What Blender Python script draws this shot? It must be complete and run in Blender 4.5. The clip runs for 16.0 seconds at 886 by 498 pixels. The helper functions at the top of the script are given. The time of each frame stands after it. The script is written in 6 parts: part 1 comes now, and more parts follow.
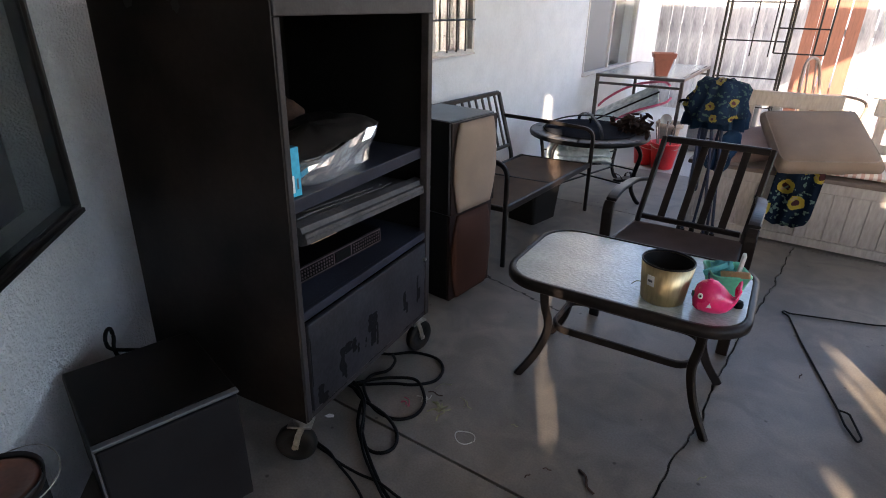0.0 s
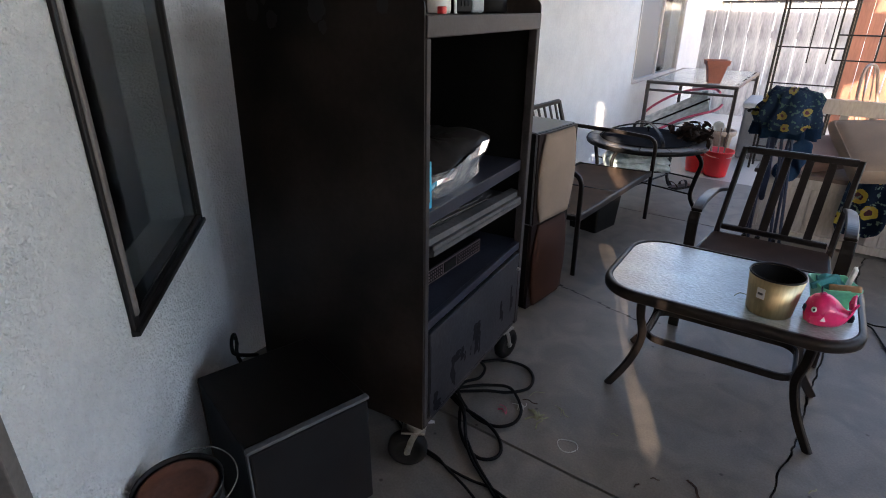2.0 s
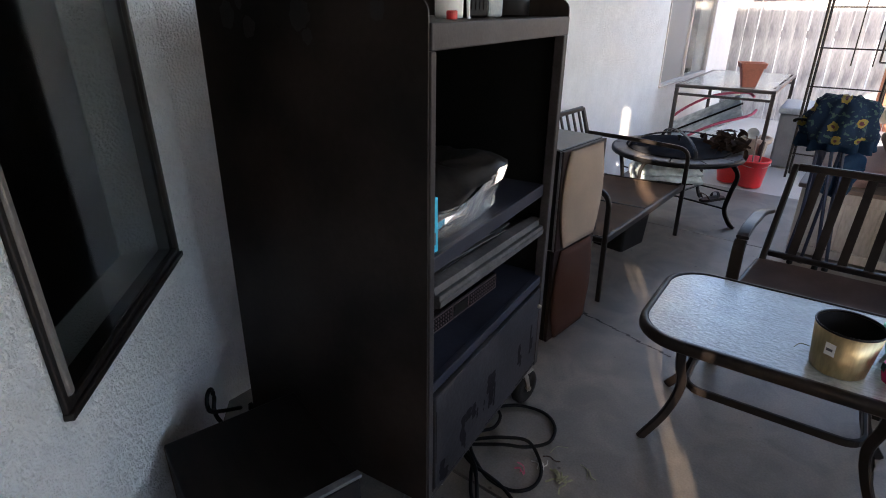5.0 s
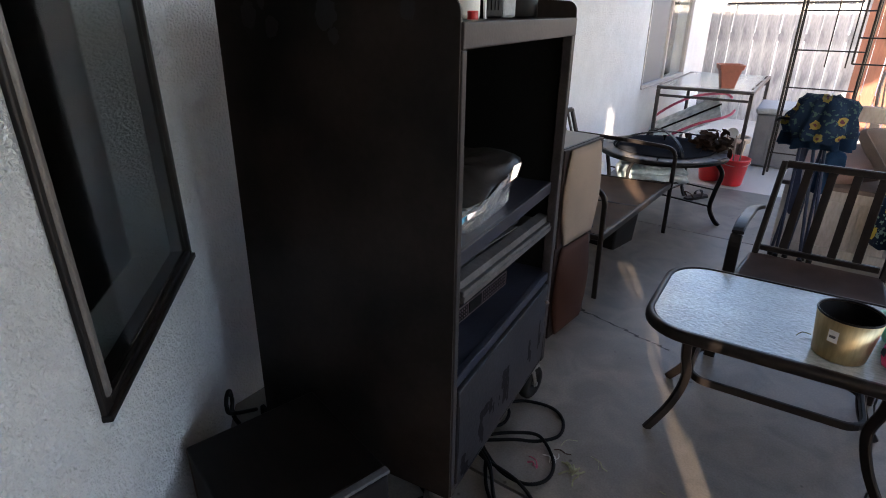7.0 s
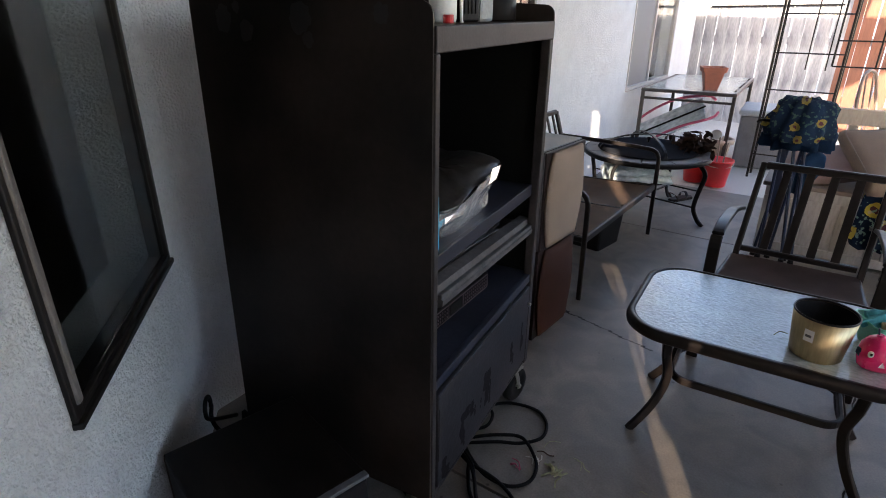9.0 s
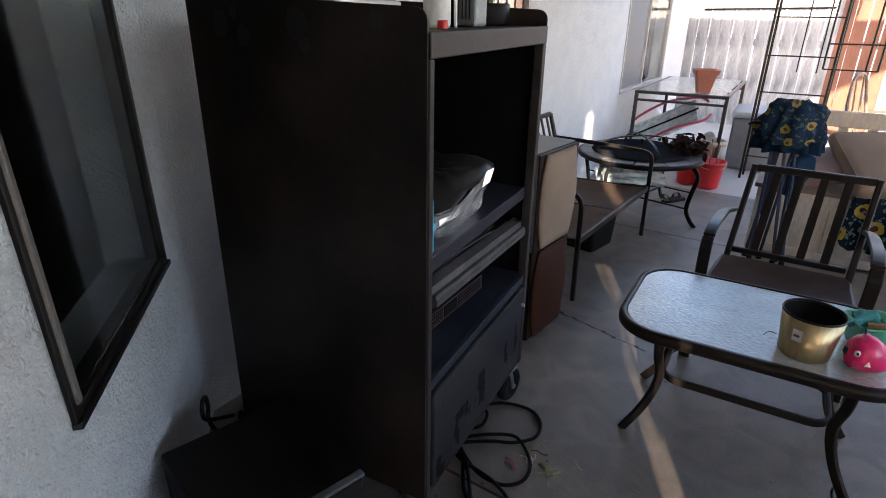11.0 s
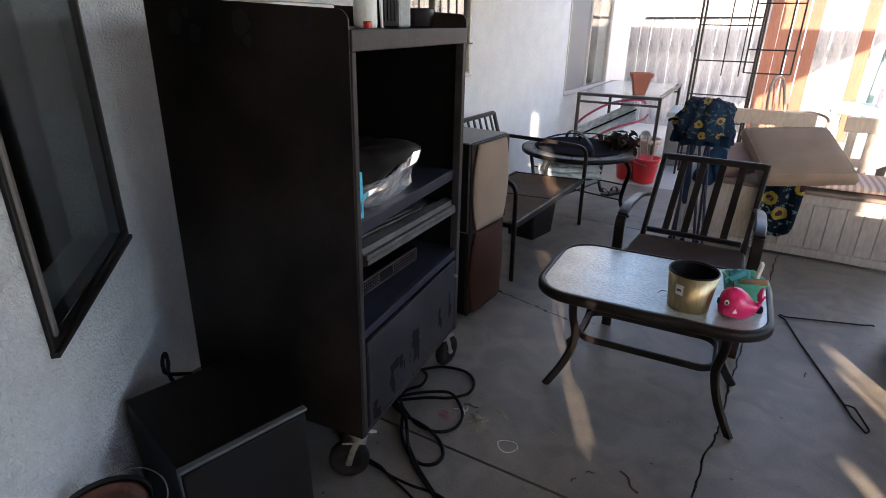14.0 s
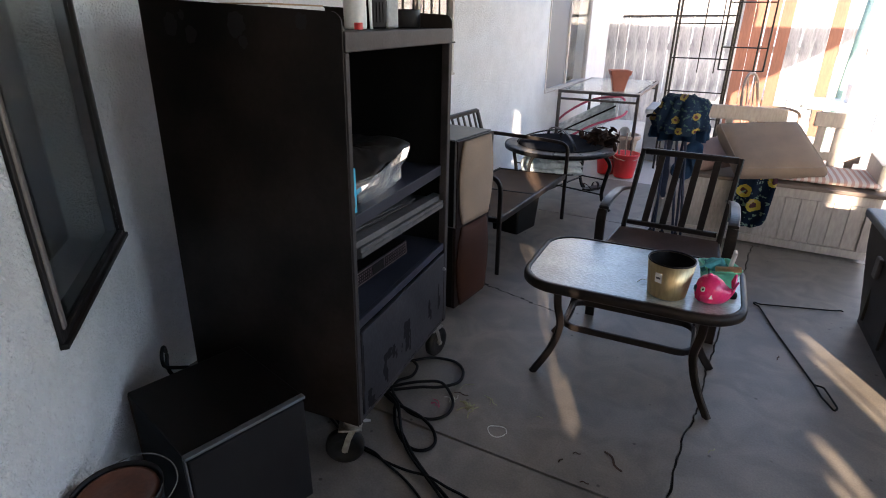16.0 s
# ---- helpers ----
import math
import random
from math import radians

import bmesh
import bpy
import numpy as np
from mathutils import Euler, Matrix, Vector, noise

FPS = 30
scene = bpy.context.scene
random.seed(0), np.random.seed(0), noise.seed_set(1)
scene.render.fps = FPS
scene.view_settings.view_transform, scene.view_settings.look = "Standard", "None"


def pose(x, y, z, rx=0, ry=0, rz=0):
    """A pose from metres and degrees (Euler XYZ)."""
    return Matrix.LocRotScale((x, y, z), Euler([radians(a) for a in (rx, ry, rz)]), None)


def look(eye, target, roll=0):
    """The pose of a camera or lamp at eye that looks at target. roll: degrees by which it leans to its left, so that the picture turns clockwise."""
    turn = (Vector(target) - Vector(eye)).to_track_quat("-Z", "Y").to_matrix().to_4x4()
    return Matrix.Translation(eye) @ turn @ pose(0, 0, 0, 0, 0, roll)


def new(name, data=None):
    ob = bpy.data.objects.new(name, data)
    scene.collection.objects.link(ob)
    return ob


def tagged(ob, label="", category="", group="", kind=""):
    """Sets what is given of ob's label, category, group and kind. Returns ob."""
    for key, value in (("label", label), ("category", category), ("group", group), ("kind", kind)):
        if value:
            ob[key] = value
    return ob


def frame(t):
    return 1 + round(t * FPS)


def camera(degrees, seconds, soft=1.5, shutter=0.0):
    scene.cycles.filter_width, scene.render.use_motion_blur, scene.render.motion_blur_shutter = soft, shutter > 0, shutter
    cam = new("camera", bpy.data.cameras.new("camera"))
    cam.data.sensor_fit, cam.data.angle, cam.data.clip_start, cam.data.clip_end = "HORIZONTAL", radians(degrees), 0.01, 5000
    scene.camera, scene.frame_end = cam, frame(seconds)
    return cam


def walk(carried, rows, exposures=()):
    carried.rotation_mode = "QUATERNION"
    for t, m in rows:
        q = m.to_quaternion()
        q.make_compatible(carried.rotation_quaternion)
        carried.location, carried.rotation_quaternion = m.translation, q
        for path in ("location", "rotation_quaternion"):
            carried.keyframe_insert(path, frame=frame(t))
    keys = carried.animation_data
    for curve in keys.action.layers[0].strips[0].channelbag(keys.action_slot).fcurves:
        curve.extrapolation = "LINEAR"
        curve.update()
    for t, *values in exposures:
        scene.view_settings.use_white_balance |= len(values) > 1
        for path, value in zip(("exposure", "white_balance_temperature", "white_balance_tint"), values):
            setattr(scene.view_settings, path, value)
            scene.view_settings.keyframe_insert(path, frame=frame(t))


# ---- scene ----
cam = camera(77.5, 16.0, soft=1.0)
EXPOSURES = [(0.0, 2.55, 6250, 19), (16.0, 2.55, 6250, 19)]
PATH = [
    (0, (0.141, 0.2, 1.375), (-0.88, 1.713, 0.558), 0.8),
    (0.5, (0.065, 0.143, 1.384), (-0.983, 1.64, 0.57), 0.8),
    (1, (-0.023, 0.076, 1.401), (-1.096, 1.556, 0.59), 0.8),
    (1.5, (-0.07, 0.021, 1.412), (-1.145, 1.501, 0.602), 0.6),
    (2, (-0.09, 0.003, 1.411), (-1.168, 1.482, 0.605), 0.4),
    (2.5, (-0.099, 0.029, 1.416), (-1.18, 1.502, 0.604), 0.1),
    (3, (-0.107, 0.04, 1.412), (-1.189, 1.511, 0.597), 0.0),
    (3.5, (-0.135, 0.079, 1.402), (-1.215, 1.552, 0.586), 0.1),
    (4, (-0.178, 0.189, 1.402), (-1.258, 1.66, 0.584), -0.0),
    (4.5, (-0.209, 0.261, 1.417), (-1.319, 1.71, 0.6), 0.1),
    (5, (-0.241, 0.242, 1.422), (-1.367, 1.684, 0.612), 0.1),
    (7.5, (-0.321, 0.151, 1.413), (-1.373, 1.654, 0.617), 0.2),
    (8, (-0.323, 0.163, 1.414), (-1.374, 1.669, 0.62), 0.2),
    (8.5, (-0.309, 0.174, 1.41), (-1.353, 1.685, 0.619), 0.2),
    (9, (-0.289, 0.173, 1.416), (-1.326, 1.69, 0.626), 0.2),
    (11.5, (-0.277, 0.147, 1.426), (-1.29, 1.683, 0.642), 0.5),
    (12, (-0.265, 0.127, 1.406), (-1.247, 1.688, 0.631), 0.5),
    (12.5, (-0.181, 0.117, 1.423), (-1.128, 1.703, 0.655), 0.6),
    (13, (-0.07, 0.13, 1.415), (-1.012, 1.72, 0.651), 0.5),
    (13.5, (-0.005, 0.103, 1.409), (-0.939, 1.698, 0.645), 0.6),
    (14, (-0.036, -0.004, 1.413), (-0.965, 1.594, 0.649), 0.8),
    (14.5, (-0.075, -0.084, 1.403), (-0.996, 1.518, 0.637), 1.1),
    (15, (-0.053, -0.091, 1.411), (-0.967, 1.513, 0.642), 0.8),
    (15.5, (-0.034, -0.082, 1.419), (-0.932, 1.53, 0.648), 0.8),
    (16, (-0.021, -0.077, 1.423), (-0.895, 1.549, 0.653), 0.7),
]
walk(cam, [(t, look(eye, target, roll)) for t, eye, target, roll in PATH], EXPOSURES)

# ---- light ----
SUN_WAY = Vector((-0.435, 0.862, -0.26)).normalized()   # the way the low sun travels
world = bpy.data.worlds.new("sky")
scene.world = world
world.use_nodes = True
wn = world.node_tree
sky = wn.nodes.new("ShaderNodeTexSky")
sky.sky_type = "NISHITA"
sky.sun_disc = False
sky.sun_elevation = radians(15)
sky.sun_rotation = math.atan2(-SUN_WAY.x, -SUN_WAY.y)
wn.links.new(sky.outputs[0], wn.nodes["Background"].inputs[0])
wn.nodes["Background"].inputs[1].default_value = 0.15
sun = new("sun", bpy.data.lights.new("sun", "SUN"))
sun.data.energy, sun.data.angle, sun.data.color = 4.9, radians(0.55), (1.0, 0.82, 0.58)
sun.matrix_world = look((3, -4, 5), Vector((3, -4, 5)) + SUN_WAY)


# ---- materials ----
def mat(name, c1, c2=None, rough=0.6, metal=0.0, scale=6.0, fine=90.0, bump=0.15, dist=0.004, trans=0.0, stretch=(1, 1, 1), coat=0.0, rvar=0.12, isl=0.0):
    """A surface with colour variation at two scales, fine relief and uneven gloss."""
    m = bpy.data.materials.new(name)
    m.use_nodes = True
    n, l = m.node_tree.nodes, m.node_tree.links
    p = n["Principled BSDF"]
    c2 = c2 or tuple(v * 0.7 for v in c1)
    tc = n.new("ShaderNodeTexCoord")
    mp = n.new("ShaderNodeMapping")
    mp.inputs["Scale"].default_value = stretch
    l.new(tc.outputs["Object"], mp.inputs[0])
    a, b = n.new("ShaderNodeTexNoise"), n.new("ShaderNodeTexNoise")
    for t, sc, de in ((a, scale, 5.0), (b, fine, 3.0)):
        l.new(mp.outputs[0], t.inputs["Vector"])
        t.inputs["Scale"].default_value, t.inputs["Detail"].default_value = sc, de
    r = n.new("ShaderNodeValToRGB")
    r.color_ramp.elements[0].position, r.color_ramp.elements[1].position = 0.32, 0.68
    r.color_ramp.elements[0].color, r.color_ramp.elements[1].color = (*c2, 1), (*c1, 1)
    l.new(a.outputs["Fac"], r.inputs[0])
    mix = n.new("ShaderNodeMix")
    mix.data_type, mix.blend_type = "RGBA", "OVERLAY"
    mix.inputs[0].default_value = 0.35
    l.new(r.outputs[0], mix.inputs[6])
    l.new(b.outputs["Fac"], mix.inputs[7])
    out = mix.outputs[2]
    if isl:
        oi = n.new("ShaderNodeObjectInfo")
        hs = n.new("ShaderNodeHueSaturation")
        mr = n.new("ShaderNodeMapRange")
        mr.inputs[3].default_value, mr.inputs[4].default_value = 1 - isl, 1 + isl
        l.new(oi.outputs["Random"], mr.inputs[0])
        l.new(mr.outputs[0], hs.inputs["Value"])
        l.new(out, hs.inputs["Color"])
        out = hs.outputs[0]
    l.new(out, p.inputs["Base Color"])
    rr = n.new("ShaderNodeMapRange")
    rr.inputs[3].default_value, rr.inputs[4].default_value = max(0.02, rough - rvar), min(1.0, rough + rvar)
    l.new(a.outputs["Fac"], rr.inputs[0])
    l.new(rr.outputs[0], p.inputs["Roughness"])
    p.inputs["Metallic"].default_value = metal
    p.inputs["Transmission Weight"].default_value = trans
    p.inputs["Coat Weight"].default_value = coat
    if bump:
        bp = n.new("ShaderNodeBump")
        bp.inputs["Strength"].default_value, bp.inputs["Distance"].default_value = bump, dist
        l.new(b.outputs["Fac"], bp.inputs["Height"])
        l.new(bp.outputs[0], p.inputs["Normal"])
    return m


def stucco_mat(name, relief):
    """White sprayed stucco: small lumps with flattened tops."""
    m = mat(name, (0.85, 0.855, 0.86), (0.78, 0.785, 0.79), 0.85, fine=40, bump=0)
    n, l = m.node_tree.nodes, m.node_tree.links
    tc = n.new("ShaderNodeTexCoord")
    v, g = n.new("ShaderNodeTexNoise"), n.new("ShaderNodeTexNoise")
    for t, sc, de in ((v, 128.0, 5.0), (g, 400.0, 2.0)):
        l.new(tc.outputs["Object"], t.inputs["Vector"])
        t.inputs["Scale"].default_value, t.inputs["Detail"].default_value = sc, de
    r = n.new("ShaderNodeValToRGB")
    r.color_ramp.elements[0].position, r.color_ramp.elements[1].position = 0.34, 0.64
    l.new(v.outputs["Fac"], r.inputs[0])
    ad = n.new("ShaderNodeMath")
    ad.operation = "MULTIPLY_ADD"
    ad.inputs[1].default_value = 0.25
    l.new(g.outputs["Fac"], ad.inputs[0])
    l.new(r.outputs[0], ad.inputs[2])
    bp = n.new("ShaderNodeBump")
    bp.inputs["Strength"].default_value, bp.inputs["Distance"].default_value = 1.0, relief
    l.new(ad.outputs[0], bp.inputs["Height"])
    l.new(bp.outputs[0], n["Principled BSDF"].inputs["Normal"])
    n["Principled BSDF"].inputs["Specular IOR Level"].default_value = 0.15
    return m


def concrete_mat():
    """Smooth grey patio concrete with cloudy stains, darker damp patches and specks of dirt."""
    m = mat("concrete", (0.208, 0.186, 0.158), (0.142, 0.127, 0.108), 0.48, scale=1.7, fine=140, bump=0.10, dist=0.002, rvar=0.16)
    n, l = m.node_tree.nodes, m.node_tree.links
    p = n["Principled BSDF"]
    src = p.inputs["Base Color"].links[0].from_socket
    tc = n.new("ShaderNodeTexCoord")
    sp, st = n.new("ShaderNodeTexVoronoi"), n.new("ShaderNodeTexNoise")
    sp.inputs["Scale"].default_value, st.inputs["Scale"].default_value = 9.0, 5.5
    st.inputs["Detail"].default_value, st.inputs["Distortion"].default_value = 6.0, 1.2
    l.new(tc.outputs["Object"], sp.inputs["Vector"])
    l.new(tc.outputs["Object"], st.inputs["Vector"])
    r1, r2 = n.new("ShaderNodeValToRGB"), n.new("ShaderNodeValToRGB")
    r1.color_ramp.elements[0].position, r1.color_ramp.elements[1].position = 0.035, 0.075
    r1.color_ramp.elements[0].color, r1.color_ramp.elements[1].color = (0.35, 0.33, 0.31, 1), (1, 1, 1, 1)
    r2.color_ramp.elements[0].position, r2.color_ramp.elements[1].position = 0.36, 0.60
    r2.color_ramp.elements[0].color, r2.color_ramp.elements[1].color = (0.74, 0.74, 0.75, 1), (1.03, 1.02, 1.01, 1)
    l.new(sp.outputs["Distance"], r1.inputs[0])
    l.new(st.outputs["Fac"], r2.inputs[0])
    last = src
    for r in (r1, r2):
        mx = n.new("ShaderNodeMix")
        mx.data_type, mx.blend_type = "RGBA", "MULTIPLY"
        mx.inputs[0].default_value = 1.0
        l.new(last, mx.inputs[6])
        l.new(r.outputs[0], mx.inputs[7])
        last = mx.outputs[2]
    l.new(last, p.inputs["Base Color"])
    return m


def sunflower_mat(name, size, leaf, petal, shift=(0, 0, 0), reach=0.44):
    """Navy cloth printed with yellow flowers, brown hearts and pale leaf strokes."""
    m = mat(name, (0.009, 0.021, 0.046), (0.005, 0.012, 0.028), 0.8, fine=300, bump=0.1)
    n, l = m.node_tree.nodes, m.node_tree.links
    p = n["Principled BSDF"]
    src = p.inputs["Base Color"].links[0].from_socket
    tc = n.new("ShaderNodeTexCoord")
    vo, no = n.new("ShaderNodeTexVoronoi"), n.new("ShaderNodeTexNoise")
    vo.voronoi_dimensions = "2D"
    flat = n.new("ShaderNodeMapping")
    flat.inputs["Rotation"].default_value = (radians(90), 0, 0)
    flat.inputs["Location"].default_value = shift
    l.new(tc.outputs["Object"], flat.inputs[0])
    vo.inputs["Scale"].default_value, vo.inputs["Randomness"].default_value = size, 0.95
    no.inputs["Scale"].default_value, no.inputs["Detail"].default_value = size * 5.0, 2.0
    l.new(flat.outputs[0], vo.inputs["Vector"])
    l.new(tc.outputs["Object"], no.inputs["Vector"])
    wob = n.new("ShaderNodeMath")
    wob.operation = "MULTIPLY_ADD"
    wob.inputs[1].default_value = 0.26
    l.new(no.outputs["Fac"], wob.inputs[0])
    l.new(vo.outputs["Distance"], wob.inputs[2])
    fl, lf = n.new("ShaderNodeValToRGB"), n.new("ShaderNodeValToRGB")
    fl.color_ramp.interpolation = "CONSTANT"
    e = fl.color_ramp.elements
    e[0].position, e[0].color = 0.0, (0.08, 0.03, 0.01, 1)
    e[1].position, e[1].color = reach * 0.62, (*petal, 1)
    k = e.new(reach)
    k.color = (0, 0, 0, 1)
    l.new(wob.outputs[0], fl.inputs[0])
    lf.color_ramp.interpolation = "CONSTANT"
    lf.color_ramp.elements[1].position = 0.60
    lf.color_ramp.elements[0].color, lf.color_ramp.elements[1].color = (0, 0, 0, 1), (*leaf, 1)
    l.new(no.outputs["Fac"], lf.inputs[0])
    last = src
    for r in (lf, fl):
        mx = n.new("ShaderNodeMix")
        mx.data_type, mx.blend_type = "RGBA", "LIGHTEN"
        mx.inputs[0].default_value = 1.0
        l.new(last, mx.inputs[6])
        l.new(r.outputs[0], mx.inputs[7])
        last = mx.outputs[2]
    l.new(last, p.inputs["Base Color"])
    return m


def stripe_mat():
    m = mat("striped_cloth", (0.62, 0.55, 0.50), rough=0.9, fine=200)
    n, l = m.node_tree.nodes, m.node_tree.links
    p = n["Principled BSDF"]
    tc, w, r = n.new("ShaderNodeTexCoord"), n.new("ShaderNodeTexWave"), n.new("ShaderNodeValToRGB")
    w.inputs["Scale"].default_value, w.inputs["Distortion"].default_value = 8.0, 0.3
    l.new(tc.outputs["Object"], w.inputs["Vector"])
    r.color_ramp.interpolation = "CONSTANT"
    r.color_ramp.elements[1].position = 0.55
    r.color_ramp.elements[0].color, r.color_ramp.elements[1].color = (0.54, 0.49, 0.45, 1), (0.42, 0.26, 0.22, 1)
    l.new(w.outputs["Fac"], r.inputs[0])
    l.new(r.outputs[0], p.inputs["Base Color"])
    return m


def rippled_glass():
    """Pale rain-patterned safety glass of a patio table."""
    m = mat("rippled_glass", (0.53, 0.575, 0.55), (0.44, 0.475, 0.455), 0.07, scale=6, fine=60, bump=1.0, dist=0.0022, trans=0.25, stretch=(1, 1.6, 1), rvar=0.06)
    m.node_tree.nodes["Principled BSDF"].inputs["Specular IOR Level"].default_value = 1.0
    return m


def clear_glass(name="window_glass", ior=1.32):
    m = bpy.data.materials.new(name)
    m.use_nodes = True
    p = m.node_tree.nodes["Principled BSDF"]
    p.inputs["Base Color"].default_value = (0.85, 0.9, 0.88, 1)
    p.inputs["Roughness"].default_value = 0.045
    p.inputs["Transmission Weight"].default_value = 1.0
    p.inputs["IOR"].default_value = ior
    return m


M_STUCCO, M_STUCCOFINE, M_CONC = stucco_mat("rough_stucco", 0.028), stucco_mat("worn_stucco", 0.008), concrete_mat()
M_GLASS, M_RIPPLE = clear_glass(), rippled_glass()
M_COATED = clear_glass("coated_window_glass", 2.6)
M_SUNFLOWER, M_STRIPE = sunflower_mat("sunflower_cloth", 9.0, (0.040, 0.072, 0.068), (0.19, 0.15, 0.03), (0.07, 0.02, 0), 0.33), stripe_mat()
M_SUNFLOWERBIG = sunflower_mat("large_sunflower_cloth", 6.6, (0.17, 0.25, 0.21), (0.46, 0.36, 0.06), (0.03, 0.04, 0), 0.42)
M_CEIL = mat("stained_boards", (0.58, 0.55, 0.50), (0.48, 0.45, 0.41), 0.7)
# For the unseen added walls; pale so they bounce light onto the patio.
M_BOUNCE = mat("pale_bounce_face", (0.62, 0.58, 0.53), (0.53, 0.50, 0.46), 0.85)
M_BLACK = mat("worn_black_paint", (0.0042, 0.0036, 0.0035), (0.030, 0.0225, 0.0190), 0.46, scale=3.0, fine=60, bump=0.06, rvar=0.14)
M_BLACK.node_tree.nodes["Principled BSDF"].inputs["Specular IOR Level"].default_value = 0.16
M_CARTEDGE = mat("rubbed_steel_edge", (0.042, 0.0365, 0.037), (0.020, 0.017, 0.017), 0.5, 0.0, scale=9, fine=120, bump=0.08)
M_CARTEDGE.node_tree.nodes["Principled BSDF"].inputs["Specular IOR Level"].default_value = 0.25
# Darker than the cart's paint: shade of its inside put into the colour.
M_CARTIN = mat("cart_shade_black", (0.0015, 0.0015, 0.0015), (0.003, 0.003, 0.003), 0.7)
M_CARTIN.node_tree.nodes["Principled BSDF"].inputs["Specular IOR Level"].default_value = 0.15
M_SHELF = mat("dusty_blue_grey_shelf", (0.026, 0.028, 0.041), (0.013, 0.014, 0.021), 0.5, scale=8, bump=0.06)
M_SHELF.node_tree.nodes["Principled BSDF"].inputs["Specular IOR Level"].default_value = 0.3
M_TRAY = mat("grey_tray", (0.090, 0.084, 0.085), (0.048, 0.045, 0.046), 0.6, scale=14)
M_DOOR = mat("scuffed_dark_door", (0.036, 0.034, 0.038), (0.015, 0.0145, 0.017), 0.5, scale=6, fine=70)
M_DOOR.node_tree.nodes["Principled BSDF"].inputs["Specular IOR Level"].default_value = 0.25
M_DRIP = mat("black_drip", (0.0085, 0.008, 0.0095), (0.0055, 0.005, 0.006), 0.55)
M_BLOTCH = mat("old_black_paint", (0.0022, 0.0020, 0.0020), (0.0035, 0.003, 0.003), 0.5)
M_RUBBER = mat("black_rubber", (0.004, 0.004, 0.004), (0.008, 0.0075, 0.007), 0.7)
M_RUBBER.node_tree.nodes["Principled BSDF"].inputs["Specular IOR Level"].default_value = 0.2
M_ZINC = mat("dull_zinc", (0.42, 0.41, 0.38), (0.28, 0.26, 0.23), 0.4, 0.9, scale=30)
M_SUB = mat("black_woodgrain_vinyl", (0.010, 0.0070, 0.0058), (0.0035, 0.0027, 0.0023), 0.42, scale=5, fine=60, stretch=(1, 6, 1), bump=0.08)
M_SUB.node_tree.nodes["Principled BSDF"].inputs["Specular IOR Level"].default_value = 0.2
M_SUBCLOTH = mat("black_grille_cloth", (0.016, 0.0145, 0.015), (0.0105, 0.0095, 0.010), 0.85, fine=500, bump=0.3, dist=0.001)
M_SUBCLOTH.node_tree.nodes["Principled BSDF"].inputs["Specular IOR Level"].default_value = 0.1
M_SUBTRIM = mat("grey_trim", (0.11, 0.11, 0.115), rough=0.35)
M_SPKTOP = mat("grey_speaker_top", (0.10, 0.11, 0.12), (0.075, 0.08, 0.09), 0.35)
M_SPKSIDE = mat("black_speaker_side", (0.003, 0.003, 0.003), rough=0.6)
# Tan of a warm reflection, painted as a strip on the subwoofer.
M_SUBGLEAM = mat("tan_corner_gleam", (0.17, 0.115, 0.075), (0.035, 0.025, 0.02), 0.7, scale=16)
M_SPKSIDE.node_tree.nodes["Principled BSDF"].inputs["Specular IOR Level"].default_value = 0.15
M_BEIGE = mat("beige_grille_cloth", (0.25, 0.185, 0.14), (0.205, 0.152, 0.115), 0.9, fine=420, bump=0.25, dist=0.001)
M_BROWNG = mat("brown_grille_cloth", (0.052, 0.024, 0.018), (0.040, 0.019, 0.014), 0.8, fine=420, bump=0.25, dist=0.001)
M_MAROON = mat("maroon_wood", (0.016, 0.008, 0.0075), (0.010, 0.006, 0.0055), 0.4, stretch=(1, 1, 8))
M_BROWNMETAL = mat("dark_brown_metal", (0.016, 0.0125, 0.0115), (0.009, 0.0072, 0.0065), 0.38, 0.1, scale=14, bump=0.05)
M_BROWNMETAL.node_tree.nodes["Principled BSDF"].inputs["Specular IOR Level"].default_value = 0.3
M_TAUPEMETAL = mat("taupe_metal", (0.060, 0.050, 0.045), (0.042, 0.035, 0.031), 0.4, 0.2, scale=12)
M_SLING = mat("brown_sling", (0.125, 0.092, 0.082), (0.080, 0.058, 0.052), 0.75, fine=350, bump=0.3, dist=0.001)
# Lighter copy of the sling: sunlight on the loveseat put into its colour.
M_SLINGLIT = mat("sunlit_brown_sling", (0.185, 0.128, 0.094), (0.125, 0.088, 0.066), 0.55, fine=350, bump=0.3, dist=0.001)
M_GOLD = mat("brushed_gold", (0.52, 0.41, 0.23), (0.33, 0.26, 0.15), 0.36, 1.0, scale=5, fine=120, stretch=(1, 1, 0.15), bump=0.05)
M_POTIN = mat("pot_inside", (0.004, 0.0035, 0.004), rough=0.6)
M_LABEL = mat("white_label", (0.75, 0.74, 0.72), (0.70, 0.69, 0.67), 0.6)
M_INK = mat("grey_ink", (0.12, 0.12, 0.13), rough=0.6)
M_PINK = mat("pink_plastic", (0.80, 0.025, 0.16), (0.72, 0.02, 0.14), 0.28, bump=0.02, coat=0.3)
M_WHITE = mat("white_plastic", (0.78, 0.78, 0.76), (0.70, 0.70, 0.68), 0.4)
M_GREEN = mat("mint_plastic", (0.14, 0.62, 0.40), (0.11, 0.54, 0.35), 0.35, trans=0.35)
M_TEAL = mat("teal_cloth", (0.07, 0.36, 0.38), (0.05, 0.26, 0.30), 0.7)
M_TANCARD = mat("tan_card", (0.42, 0.27, 0.15), (0.36, 0.23, 0.13), 0.7)
